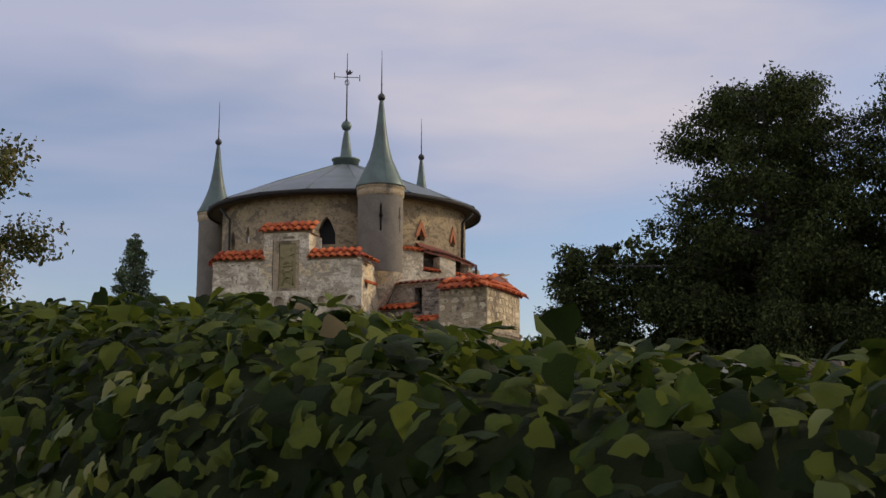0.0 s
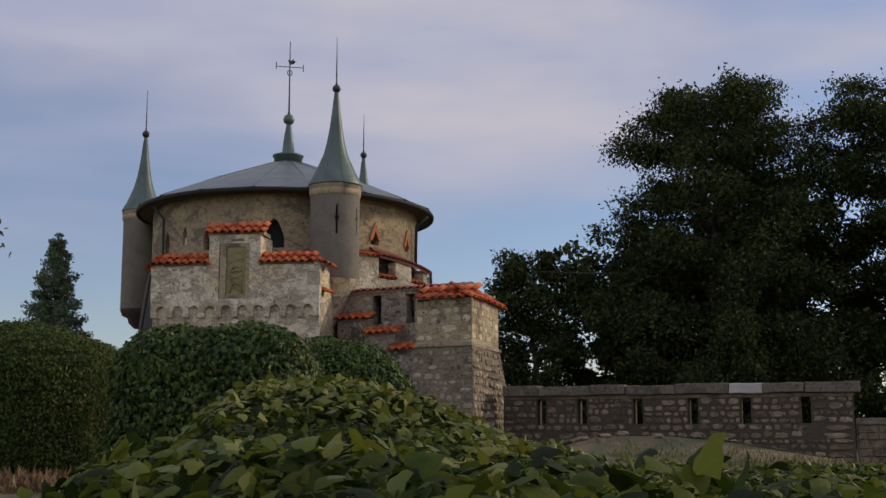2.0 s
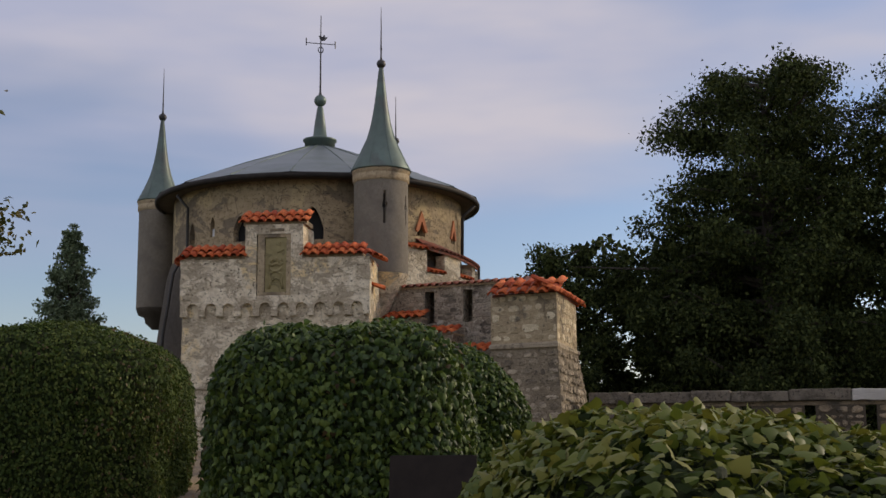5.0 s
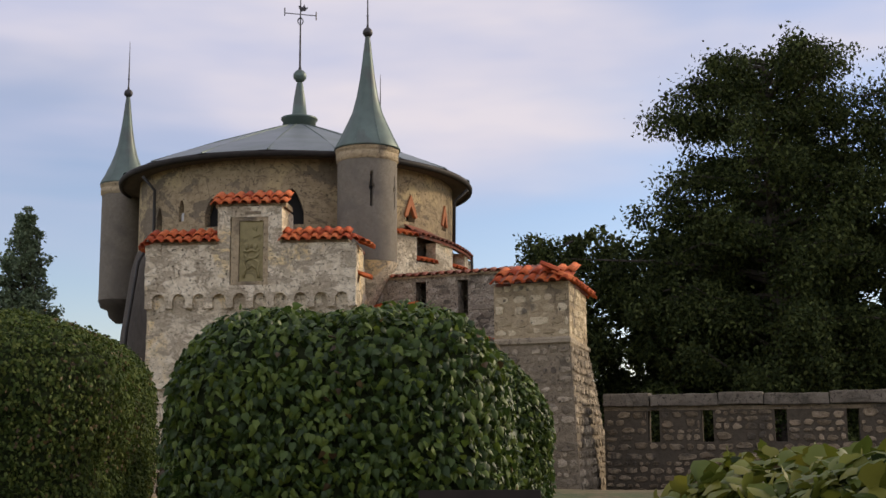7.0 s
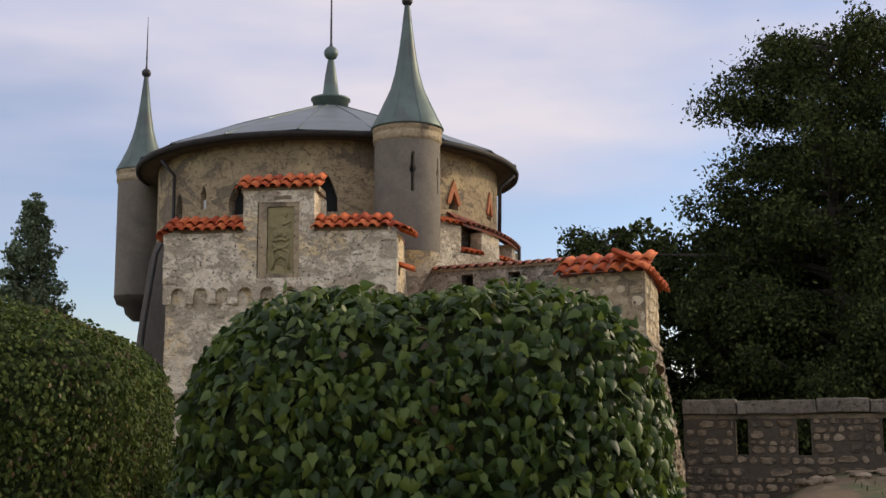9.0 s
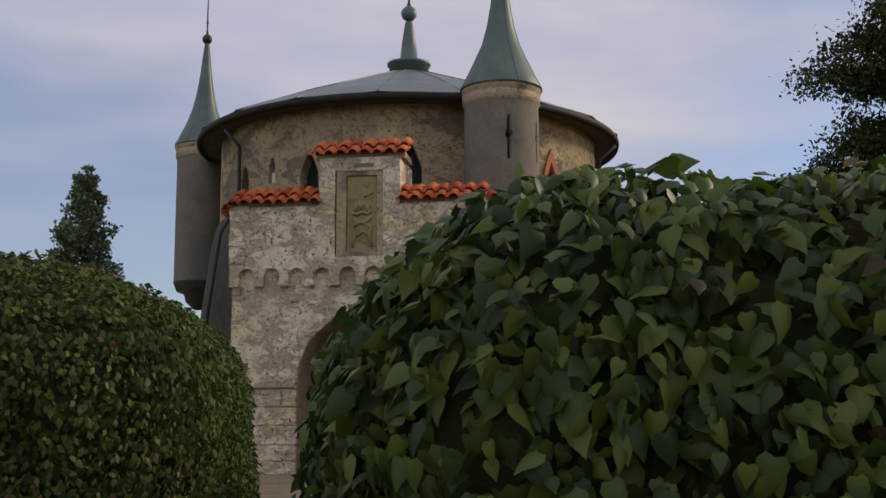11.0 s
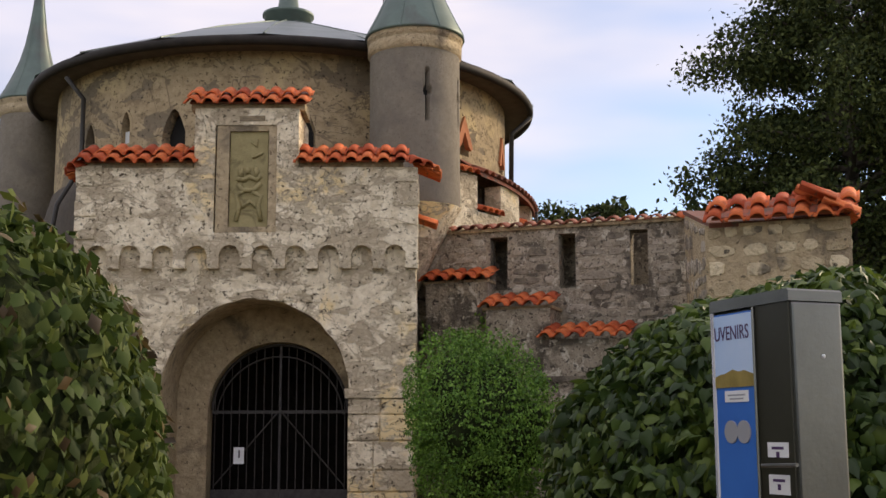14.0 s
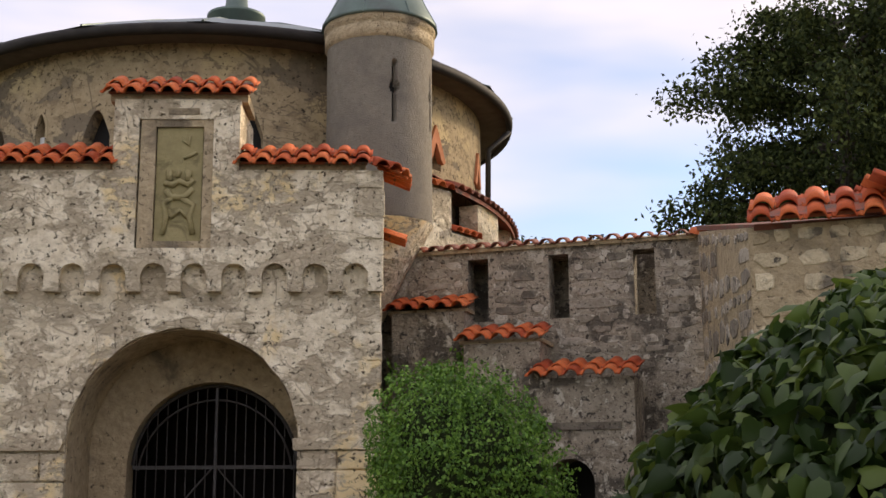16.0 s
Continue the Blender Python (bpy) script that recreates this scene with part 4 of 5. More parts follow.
gate_cap(-0.06, 1.52, 6.46)
gate_cap(1.34, 2.96, 7.24)
capr = gate_cap(2.76, 4.24, 6.46)
for x, y, z, turn in ((4.36, -0.20, 6.44, 14), (4.50, -0.14, 6.42, 32), (4.60, -0.02, 6.39, 55), (4.64, 0.15, 6.37, 76), (4.65, 0.34, 6.37, 88), (4.65, 0.54, 6.37, 90)):
    part("tile", TILE, None, capr, m=pose(x, y, z, 22, tg.uniform(-4, 4), turn))
capl = [o for o in gate.children if o.name.startswith("tile_cap")][0]
for x, y, z, turn in ((-0.10, -0.16, 6.41, -30), (-0.20, -0.02, 6.37, -60), (-0.24, 0.16, 6.35, -85), (-0.24, 0.36, 6.35, -90)):
    part("tile", TILE, None, capl, m=pose(x, y, z, 20, tg.uniform(-4, 4), turn))
# small pent roofs on the side facing the stair wall
for k in range(2):
    part("tile", TILE, None, capr, m=pose(4.60, 0.3 + 0.2 * k, 5.72, 20, 0, 90))

# iron gate
grille = thing("iron_gate", M_G, "dark wrought-iron double gate with close upright bars, shut", "gate")
GX0, GX1, GY = 1.55, 3.39, 1.18
part("kick_plate", box(GX0, GX1, GY - 0.012, GY + 0.012, 2.0, 2.28), M_BAR, grille)
for i in range(17):
    x = GX0 + 0.04 + (GX1 - GX0 - 0.08) * i / 16
    zt = 3.30 + math.sqrt(max(0.05, 0.92 ** 2 - (x - 2.47) ** 2)) - 0.03
    part("bar", tube([(x, GY, 2.26), (x, GY, zt)], 0.0075, 6), M_BAR, grille)
part("top_rail", tube([(x, GY, z) for x, z in arc(2.47, 3.30, 0.92, 178, 2, 20)], 0.02, 6), M_BAR, grille)
part("top_rail", tube([(x, GY - 0.012, z) for x, z in arc(2.47, 3.20, 0.86, 175, 5, 20)], 0.012, 6), M_BAR, grille)
part("cross_rail", box(GX0, GX1, GY - 0.03, GY - 0.012, 3.29, 3.33), M_BAR, grille)
for s in (-1, 1):
    part("brace", tube([(2.47 + s * 0.03, GY - 0.03, 3.30), (2.47 + s * 0.88, GY - 0.03, 2.32)], 0.012, 6), M_BAR, grille)
part("middle_post", box(2.455, 2.485, GY - 0.025, GY + 0.025, 2.0, 4.2), M_BAR, grille)
sign = part("notice", box(1.86, 2.00, GY - 0.05, GY - 0.044, 2.62, 2.84), plain("white_card", (0.72, 0.72, 0.72), 0.5), grille, "small white notice")
part("symbol", box(1.925, 1.945, GY - 0.054, GY - 0.0505, 2.70, 2.80), M_IRON, sign)

def rubble(parent, p0, p1, q0, q1, rows, rng, proud=0.035, big=1.0, name="stone", mat=None):
    """Uneven stones over a face whose lower edge is p0 to p1 and upper edge q0 to q1."""
    p0, p1, q0, q1 = (Vector(v) for v in (p0, p1, q0, q1))
    nrm = (p1 - p0).cross(q0 - p0).normalized()
    at = lambda s, t: (p0.lerp(p1, s)).lerp(q0.lerp(q1, s), t)
    width = (p1 - p0).length
    t = 0.0
    hs = [rng.uniform(0.6, 1.4) for _ in range(rows)]
    for h in hs:
        h /= sum(hs)
        s = 0.0
        hh = h * (q0 - p0).length
        while s < 0.999:
            w = min(hh * rng.uniform(0.8, 2.3) * big / width, 1 - s)
            if 1 - s - w < 0.06:
                w = 1 - s
            if rng.random() > 0.08:
                g, gv = 0.014 / width, 0.10 * h
                cs, ct = s + w / 2, t + h / 2 + rng.uniform(-0.14, 0.14) * h
                tilt = rng.uniform(-0.18, 0.18)
                bm = bmesh.new()
                lo, hi = [], []
                k = 7
                off = rng.random() * 6
                for i in range(k):
                    a = 2 * math.pi * (i + 0.5 + rng.uniform(-0.25, 0.25)) / k + tilt
                    ca, sa = math.cos(a), math.sin(a)
                    sc = min(1 / max(abs(ca), 1e-6), 1 / max(abs(sa), 1e-6)) ** 0.8
                    sc *= rng.uniform(0.84, 1.06)
                    x, y = cs + ca * sc * (w / 2 - g), ct + sa * sc * (h / 2 - gv)
                    x, y = min(max(x, 0.002), 0.998), min(max(y, 0.0), 1.0)
                    lo.append(bm.verts.new(at(x, y) - nrm * 0.01))
                    hi.append(bm.verts.new(at(cs + (x - cs) * 0.82, ct + (y - ct) * 0.82) + nrm * proud * rng.uniform(0.45, 1.0)))
                for i in range(k):
                    bm.faces.new((lo[i], lo[(i + 1) % k], hi[(i + 1) % k], hi[i]))
                mid = bm.verts.new(at(cs, ct) + nrm * proud * rng.uniform(0.6, 1.1))
                for i in range(k):
                    bm.faces.new((hi[i], hi[(i + 1) % k], mid))
                part(name, bm, mat or M_STONE, parent)
            s += w
        t += h


# ---- stair wall with slits ----
M_S = pose(-0.70, 34.18, 0, 0, 0, -32.2)
stair = thing("slit_wall", M_S, "grey rubble wall with three tall slits and a tile coping", "wall")
xs = [-1.25, -0.14, 0.12, 0.87, 1.11, 1.88, 2.13, 2.75]
SZ0, SZ1, STOP = 5.03, 5.80, 5.90
for i in range(0, 8, 2):
    part("masonry", rough_up(box(xs[i], xs[i + 1], 0, 0.32, SZ0, SZ1), 0.012, 5, i), M_DARKSTONE, stair)
part("masonry", box(-1.25, 2.75, 0, 0.32, 1.6, SZ0), M_DARKSTONE, stair)
part("masonry", box(-1.25, 2.75, 0, 0.32, SZ1, STOP), M_DARKSTONE, stair)
for i in range(20):
    part("tile", TILE_SMALL, None, stair, m=pose(-1.15 + 0.2 * i, -0.10, STOP + 0.02 + 0.01 * rr.random(), 14, 0, rr.uniform(-3, 3)))
# Cover and wall out of sight, added to keep light out of the slits.
part("walk_cover", box(-1.25, 1.75, 0.321, 0.66, 5.84, 5.90), M_DARKSTONE, stair)
part("back_wall", box(-1.25, 2.28, 0.66, 0.86, 3.0, 5.9), M_DARKSTONE, stair, "added wall behind the slits that keeps them dark")
tile_bed(stair, [(-1.25, -0.05, STOP + 0.02), (2.75, -0.05, STOP + 0.02), (2.75, 0.42, STOP + 0.14), (-1.25, 0.42, STOP + 0.14)], 0.04)


def small_rubble(parent, x0, x1, y, z0, z1, rows, rng):
    rubble(parent, (x0, y, z0), (x1, y, z0), (x0, y, z1), (x1, y, z1), rows, rng, 0.010, big=1.5, mat=M_RUBBLE)


def step_cap(x0, x1, d, z, cols):
    block = part("stepped_buttress", rough_up(box(x0 + 0.08, x1 - 0.05, -d + 0.12, -0.003, 1.6, z - 0.01), 0.012, 4, x0), M_DARKSTONE, stair, "mossy grey masonry")
    cap = part("tile_cap", box(x0 + 0.02, x1 - 0.02, -d + 0.16, -0.003, z - 0.01, z + 0.03), M_MORTAR, block, "orange clay tile cap")
    k = Vector((0, 0.92, 0.30))
    w = (x1 - x0) / cols
    for i in range(cols):
        for r in range(2):
            part("tile", TILE, None, block, m=pose(x0 + w * (i + 0.5), -d + 0.25 * r, z + 0.03 + 0.09 * r, 16, rr.uniform(-3, 3), rr.uniform(-3, 3)))
    return block


rq = random.Random(31)
for i in range(0, 8, 2):
    small_rubble(stair, max(xs[i], -0.75) + 0.04, xs[i + 1] - 0.04, 0.0, SZ0 - 0.2, SZ1 + 0.02, 7, rq)
small_rubble(stair, 0.95, 2.7, 0.0, 4.35, SZ0 - 0.2, 4, rq)
step_cap(-1.06, -0.03, 0.5, 5.13, 5)
step_cap(-0.10, 0.93, 0.75, 4.70, 5)
# the lowest step holds a small arched doorway
low = part("stepped_buttress", rough_up(slab([(0.82, 1.6), (0.95, 1.6), (0.95, 3.1)] + arc(1.22, 3.1, 0.27, 180, 0, 10) + [(1.49, 1.6), (1.95, 1.6), (1.95, 4.25), (0.82, 4.25)], -0.78, -0.003), 0.008, 4), M_DARKSTONE, stair, "grey masonry with a dark arched doorway")
for i in range(6):
    for r in range(2):
        part("tile", TILE, None, low, m=pose(0.77 + 0.205 * (i + 0.5), -0.92 + 0.25 * r, 4.27 + 0.09 * r, 16, rr.uniform(-3, 3), rr.uniform(-3, 3)))
part("string_course", box(0.85, 1.8, -0.80, -0.76, 3.68, 3.76), M_COPING, low)
# Near-black plate for the darkness within the doorway.
part("doorway_shade", box(0.96, 1.48, -0.08, -0.02, 1.7, 3.4), M_DARK, low)
for i in range(7):
    part("stair_step", rough_up(box(1.75, 2.6, -0.95 + 0.14 * i, -0.003, 2.0 + 0.17 * i, 2.17 + 0.17 * i - 0.006), 0.006, 5, i), M_COPING, stair)

# ---- square corner tower ----
A, B, Cc, D = Vector((-0.10, 28.75)), Vector((1.03, 27.95)), Vector((1.95, 30.3)), Vector((1.45, 32.6))
corner = thing("square_tower", None, "squat limestone rubble tower with an orange tile hip roof", "tower")


def ring_of(grow, z):
    c = (A + B + Cc + D) / 4
    return [Vector((*(p + (p - c).normalized() * grow), z)) for p in (A, B, Cc, D)]


def prism(levels):
    bm = bmesh.new()
    rows = [[bm.verts.new(p) for p in lv] for lv in levels]
    for p, q in zip(rows, rows[1:]):
        for i in range(4):
            bm.faces.new((p[i], p[(i + 1) % 4], q[(i + 1) % 4], q[i]))
    bm.faces.new(rows[0]), bm.faces.new(rows[-1])
    return bm


def upper_ring(grow, z, zd):
    r = ring_of(grow, z)
    r[3].z = zd
    return r


upper = part("upper_shaft", prism([ring_of(0, 4.05), upper_ring(0, 5.06, 5.92)]), M_MORTAR, corner, "pale rubble in mortar")
lower = part("battered_base", prism([ring_of(0.72, 0.9), ring_of(0.50, 1.9), ring_of(0.03, 4.02)]), M_BASE, corner, "darker battered rubble base")
part("string_course", rough_up(prism([ring_of(0.02, 4.0), ring_of(0.08, 4.03), ring_of(0.08, 4.09), ring_of(0.0, 4.13)]), 0.012, 6), M_BASESTONE, corner, "worn stone string course")


rs = random.Random(21)
u0, u1 = ring_of(0, 4.16), upper_ring(0, 5.04, 5.90)
l0, l1 = ring_of(0.56, 1.6), ring_of(0.035, 3.98)
rubble(upper, u0[0], u0[1], u1[0], u1[1], 5, rs, 0.016, 0.9)
rubble(upper, u0[1], u0[2], u1[1], u1[2], 5, rs, 0.016, 0.9)
# Left face takes greyer, darker stones for the shade on that side.
rubble(upper, u0[3], u0[0], u1[3], u1[0], 6, rs, 0.012, 0.9, mat=M_RUBBLE)
rubble(lower, l0[0], l0[1], l1[0], l1[1], 14, rs, 0.03, 0.95, mat=M_BASESTONE)
rubble(lower, l0[1], l0[2], l1[1], l1[2], 14, rs, 0.03, 0.95, mat=M_BASESTONE)
rubble(lower, l0[3], l0[0], l1[3], l1[0], 14, rs, 0.03, 0.95, mat=M_BASESTONE)
# hip roof
e = ring_of(0.16, 5.08)
e[2].z = 5.12
e[3] = Vector((*D, 6.0)) + Vector((0.0, 0.05, 0))
e[0] = Vector((*A, 5.08)) + Vector((-0.10, -0.16, 0))
apex = e[3]
mid = (e[0] + e[1] + e[2] + e[3]) / 4
inner = [p.lerp(Vector((mid.x, mid.y, p.z)), 0.10) for p in e]
inner[3] = e[3].copy()
bm = bmesh.new()
ev = [bm.verts.new(p) for p in inner]
low_e = [bm.verts.new(p - Vector((0, 0, 0.05))) for p in inner]
for f in ((0, 1, 3), (1, 2, 3)):
    bm.faces.new([ev[i] for i in f])
    bm.faces.new([low_e[i] for i in f])
for i in range(4):
    bm.faces.new((ev[i], ev[(i + 1) % 4], low_e[(i + 1) % 4], low_e[i]))
hip = part("hip_roof", bm, M_OLDTILE, corner, "orange half-round clay tile roof")
for i in (0, 1):
    p, q = e[i], e[i + 1]
    al = (q - p).normalized()
    inw = Vector((-al.y, al.x, 0))
    up = (inw * 0.84 + Vector((0, 0, 0.54))).normalized()
    tile_bed(hip, mat=M_OLDTILE, corners=[p + up * 0.05 + al * 0.08, q + up * 0.05 - al * 0.08, q + up * 0.42 - al * 0.40, p + up * 0.42 + al * 0.40], thick=0.03)
    tile_slope(hip, p - inw * 0.02 + Vector((0, 0, -0.04)), al, inw * 0.84 + Vector((0, 0, 0.47)), (q - p).length, 2, 0.2, TILE, tg)
for p, q in ((e[2], e[3]),):
    d = q - p
    k = int(d.length / 0.3)
    for j in range(k):
        part("ridge_tile", RIDGE, None, hip, m=Matrix.Translation(p + d * (j / k) - Vector((0, 0, 0.09))) @ d.to_track_quat("Y", "Z").to_matrix().to_4x4())

# ---- parapet wall ----
M_P = pose(8.49, 25.85, 0, 0, 0, -24.4)
para = thing("parapet_wall", M_P, "low dark rubble parapet with narrow loopholes and stone coping", "wall")
px = [-7.3]
for c in (-6.45, -5.55, -4.35, -3.2, -2.13, -0.95):
    px += [c - 0.1, c + 0.1]
px.append(-0.02)
PZ0, PZ1, PTOP = 2.36, 2.90, 2.97


def courses(x0, x1, z0, z1, y, rng, size=0.15):
    """Uneven stone faces, laid in courses on one side of a wall."""
    bm = bmesh.new()
    z = z0
    while z < z1 - 0.02:
        h = min(rng.uniform(0.7, 1.3) * size, z1 - z)
        x = x0
        while x < x1 - 0.02:
            w = min(h * rng.uniform(1.0, 2.6), x1 - x)
            d = rng.uniform(0.008, 0.035)
            g = rng.uniform(0.004, 0.016)
            q = [bm.verts.new((xx + rng.uniform(-.006, .006), y, zz)) for xx, zz in ((x + g, z + g), (x + w - g, z + g), (x + w - g, z + h - g), (x + g, z + h - g))]
            r = [bm.verts.new((xx, y - d * rng.uniform(0.6, 1.1), zz)) for xx, zz in ((x + g + .014, z + g + .014), (x + w - g - .014, z + g + .014), (x + w - g - .014, z + h - g - .014), (x + g + .014, z + h - g - .014))]
            if w > 0.06 and h > 0.05:
                bm.faces.new(r)
                for i in range(4):
                    bm.faces.new((q[i], q[(i + 1) % 4], r[(i + 1) % 4], r[i]))
            x += w
        z += h
    return bm


rp = random.Random(5)
for i in range(0, len(px), 2):
    m = part("masonry", box(px[i], px[i + 1], 0, 0.45, PZ0, PZ1), M_JOINT, para)
    rubble(m, (px[i] + 0.01, 0, PZ0), (px[i + 1] - 0.01, 0, PZ0), (px[i] + 0.01, 0, PZ1), (px[i + 1] - 0.01, 0, PZ1), 4, rp, 0.032, mat=M_PARAPET)
part("masonry", box(-7.3, -0.02, 0, 0.45, PZ1, PTOP), M_PARAPET, para)
m = part("masonry", box(-7.3, -0.02, 0, 0.45, 0.9, PZ0), M_JOINT, para)
rubble(m, (-7.3, 0, 1.25), (-0.03, 0, 1.25), (-7.3, 0, PZ0), (-0.03, 0, PZ0), 8, rp, 0.032, mat=M_PARAPET)
cuts = [-7.3, -6.5, -5.35, -4.6, -3.55, -2.45, -1.77, -0.95, 0.12]
for x, x1 in zip(cuts, cuts[1:]):
    pale = x == -2.45
    block = box(x, x1 - 0.014, -0.09 if not pale else -0.097, 0.52, PTOP + rp.uniform(0, 0.02), 3.18 + rp.uniform(-0.015, 0.02), 0.018)
    bmesh.ops.subdivide_edges(block, edges=[q for q in block.edges if q.calc_length() > 0.15], cuts=4, use_grid_fill=True)
    part("coping_stone", rough_up(rough_up(block, 0.016, 3.5, x), 0.008, 13, x), M_PALE if pale else M_COPING, para, "pale replaced stone" if pale else "")
low_wall = thing("low_parapet_wall", M_P, "lower dark rubble wall running on from the parapet", "wall")
m = part("masonry", box(0.0, 9.0, 0.05, 0.45, 0.6, 2.32), M_PARAPET, low_wall)
# No hole is cut here: a dark plate stands for the loophole's shade.
part("loophole", box(1.52, 1.70, 0.010, 0.04, 1.86, 2.22), M_DARK, low_wall, "near-black plate for the shade in a narrow loophole")
tagged(part("stone_facing", courses(0.02, 9.0, 0.7, 2.32, 0.05, rp), M_PARAPET, m), kind="stuff")
part("coping_stone", box(0.0, 9.0, 0.0, 0.5, 2.325, 2.46, 0.02), M_COPING, low_wall)

# ---- hedges ----
OVAL = (LEAF_OVAL, LEAF_OVAL_F)
HEART = (LEAF_HEART, LEAF_HEART_F)
hedge("clipped_hedge", "big rounded clipped hedge of dark heart-shaped leaves beside the path", hedge_core((-3.375, 17.68, 1.9), (1.12, 1.45, 1.42), 4.8, 0.12, 1.0, 0.9), 44000, 0.058, HEART, M_BALL, 1, droop=1.0, spread=0.62, depth=0.15, extra=((M_DRY, 0.004, "a few brown leaves"),))
hedge("clipped_hedge", "long boxy clipped hedge with a brownish thin patch", hedge_core((-8.56, 22.85, 2.2), (3.08, 2.65, 1.45), 8.0, 0.17, 4.0, 1.0), 76000, 0.052, (LEAF_FOUR, LEAF_FOUR_F), M_HEDGE, 2, keep=lambda c, n: (c[:, 0] > -9.6) & ((c[:, 1] < 21.2) | (c[:, 2] > 3.2) | (c[:, 0] > -6.2)) & (c[:, 2] > 1.3), droop=0.8, spread=0.6, depth=0.13, extra=((M_DRY, 0.014, "brown thinned patch"),))
hedge("clipped_hedge", "dense dark hedge behind the vending machine", hedge_core((-2.03, 23.2, 2.09), (1.42, 1.30, 1.50), 2.6, 0.14, 7.0, 1.1), 34000, 0.066, HEART, M_BALL, 3, droop=1.0, spread=0.75, depth=0.17, keep=lambda c, n: (c[:, 1] < 23.6) | (c[:, 2] > 2.9))
bush = hedge("topiary_bush", "round bright green clipped bush beside the gate", hedge_core((-2.03, 30.3, 2.98), (0.55, 0.54, 0.82), 2.1, 0.32, 9.0, 2.25), 30000, 0.036, (LEAF_FOUR, LEAF_FOUR_F), M_BUSH, 4, category="bush", depth=0.33, spread=1.0)
for k in range(4):
    part("stem", tube([(-2.03 + 0.10 * math.cos(1.7 * k), 30.3 + 0.10 * math.sin(1.7 * k), 1.85), (-2.03 + 0.16 * math.cos(1.7 * k), 30.3 + 0.16 * math.sin(1.7 * k), 2.2), (-2.03 + 0.22 * math.cos(1.7 * k + 0.3), 30.3 + 0.22 * math.sin(1.7 * k + 0.3), 2.7)], [0.03, 0.024, 0.016], 6), M_BARK, bush)


# low creeper-covered hedge along the start of the walk
LEFT = [(2.4, -0.4), (1.2, 0.7), (0.2, 1.5), (-0.6, 2.2), (-1.4, 3.2), (-2.1, 4.2), (-2.95, 5.2), (-3.15, 6.5), (-3.1, 8.0), (-3.05, 11.0), (-2.95, 12.0), (-2.4, 12.7)]


def left_edge(y):
    for (x0, y0), (x1, y1) in zip(LEFT, LEFT[1:]):
        if y0 <= y <= y1:
            return x0 + (x1 - x0) * (y - y0) / (y1 - y0)
    return LEFT[0][0] if y < LEFT[0][1] else LEFT[-1][0]


CREST_Y = (-0.4, 1.5, 2.2, 3.0, 4.5, 6.0, 8.0, 12.0)
CREST_Z = (0.0, 0.12, 0.225, 0.39, 0.53, 0.55, 0.52, 0.50)


def creeper_top(x, y):
    far = max(0.0, min(1.0, (y - 6.6) / 3.6))
    far *= 1 - max(0.0, min(1.0, (x + 1.9) / 2.6))
    inward = max(0.0, x - left_edge(y) - 0.35)
    crest = float(np.interp(y, CREST_Y, CREST_Z)) * math.exp(-(inward / 1.7) ** 2)
    z = 1.44 + max(0.89 * far, crest, 0.32 * max(0.0, min(1.0, (y - 4.0) / 2.0)))
    return z + 0.07 * noise.noise(Vector((x * 1.6, y * 1.6, 2.0))) + 0.04 * noise.noise(Vector((x * 4, y * 4, 5.0)))


def creeper_mesh():
    bm = bmesh.new()
    rows = []
    for iy in range(101):
        y = -0.35 + 13.0 * iy / 100
        xl = left_edge(y)
        row = []
        for k in range(81):
            s = (k / 80) ** 1.5
            x = xl + (4.4 - xl) * s
            d = min((x - xl), (12.65 - y), y + 0.35, 4.4 - x)
            f = min(1.0, max(0.0, d / 0.55))
            f = (1 - (1 - f) ** 2) ** 0.5
            g = ground_z(x, y)
            bulge = -0.12 * math.sin(math.pi * f) if x - xl < 0.6 else 0
            row.append(bm.verts.new((x + bulge, y, g + (creeper_top(x, y) - g) * f)))
        rows.append(row)
    for p, q in zip(rows, rows[1:]):
        for k in range(80):
            bm.faces.new((p[k], p[k + 1], q[k + 1], q[k]))
    return to_mesh("core", bm, True)


creep = hedge("creeper_hedge", "low sprawling hedge overgrown with broad lobed creeper leaves", creeper_mesh(), 84000, 0.050, (LEAF_VINE, LEAF_VINE_F), M_IVY, 6, spread=0.5, droop=0.35, depth=0.12, keep=lambda c, n: c[:, 2] > 0.7, extra=((M_YELLOW, 0.05, "yellowing leaves"), (M_DRY, 0.002, "brown leaves")))


# its yellowing far end, the yellow also painted in for sun patches
core_mesh = [o for o in creep.children if o.name.startswith("inner_growth")][0].data
nr = np.random.default_rng(61)
p, n = sample(core_mesh, 5200, nr, lambda c, n: (c[:, 0] < 0.0) & (c[:, 1] > 9.2) & (c[:, 2] > 1.9))
far_end = nr.random(len(p)) < np.clip((p[:, 1] - 8.8) / 2.6, 0.1, 1.0)
p, n = p[far_end], n[far_end]
leaves("yellow_foliage", p + n * 0.12, leaf_frames(n, nr, 0.5, 0.35), 0.060 * (0.6 + 0.7 * nr.random(len(p))), (LEAF_VINE, LEAF_VINE_F), M_YELLOW, creep, "yellow-green leaves, coloured partly for the sun on them")

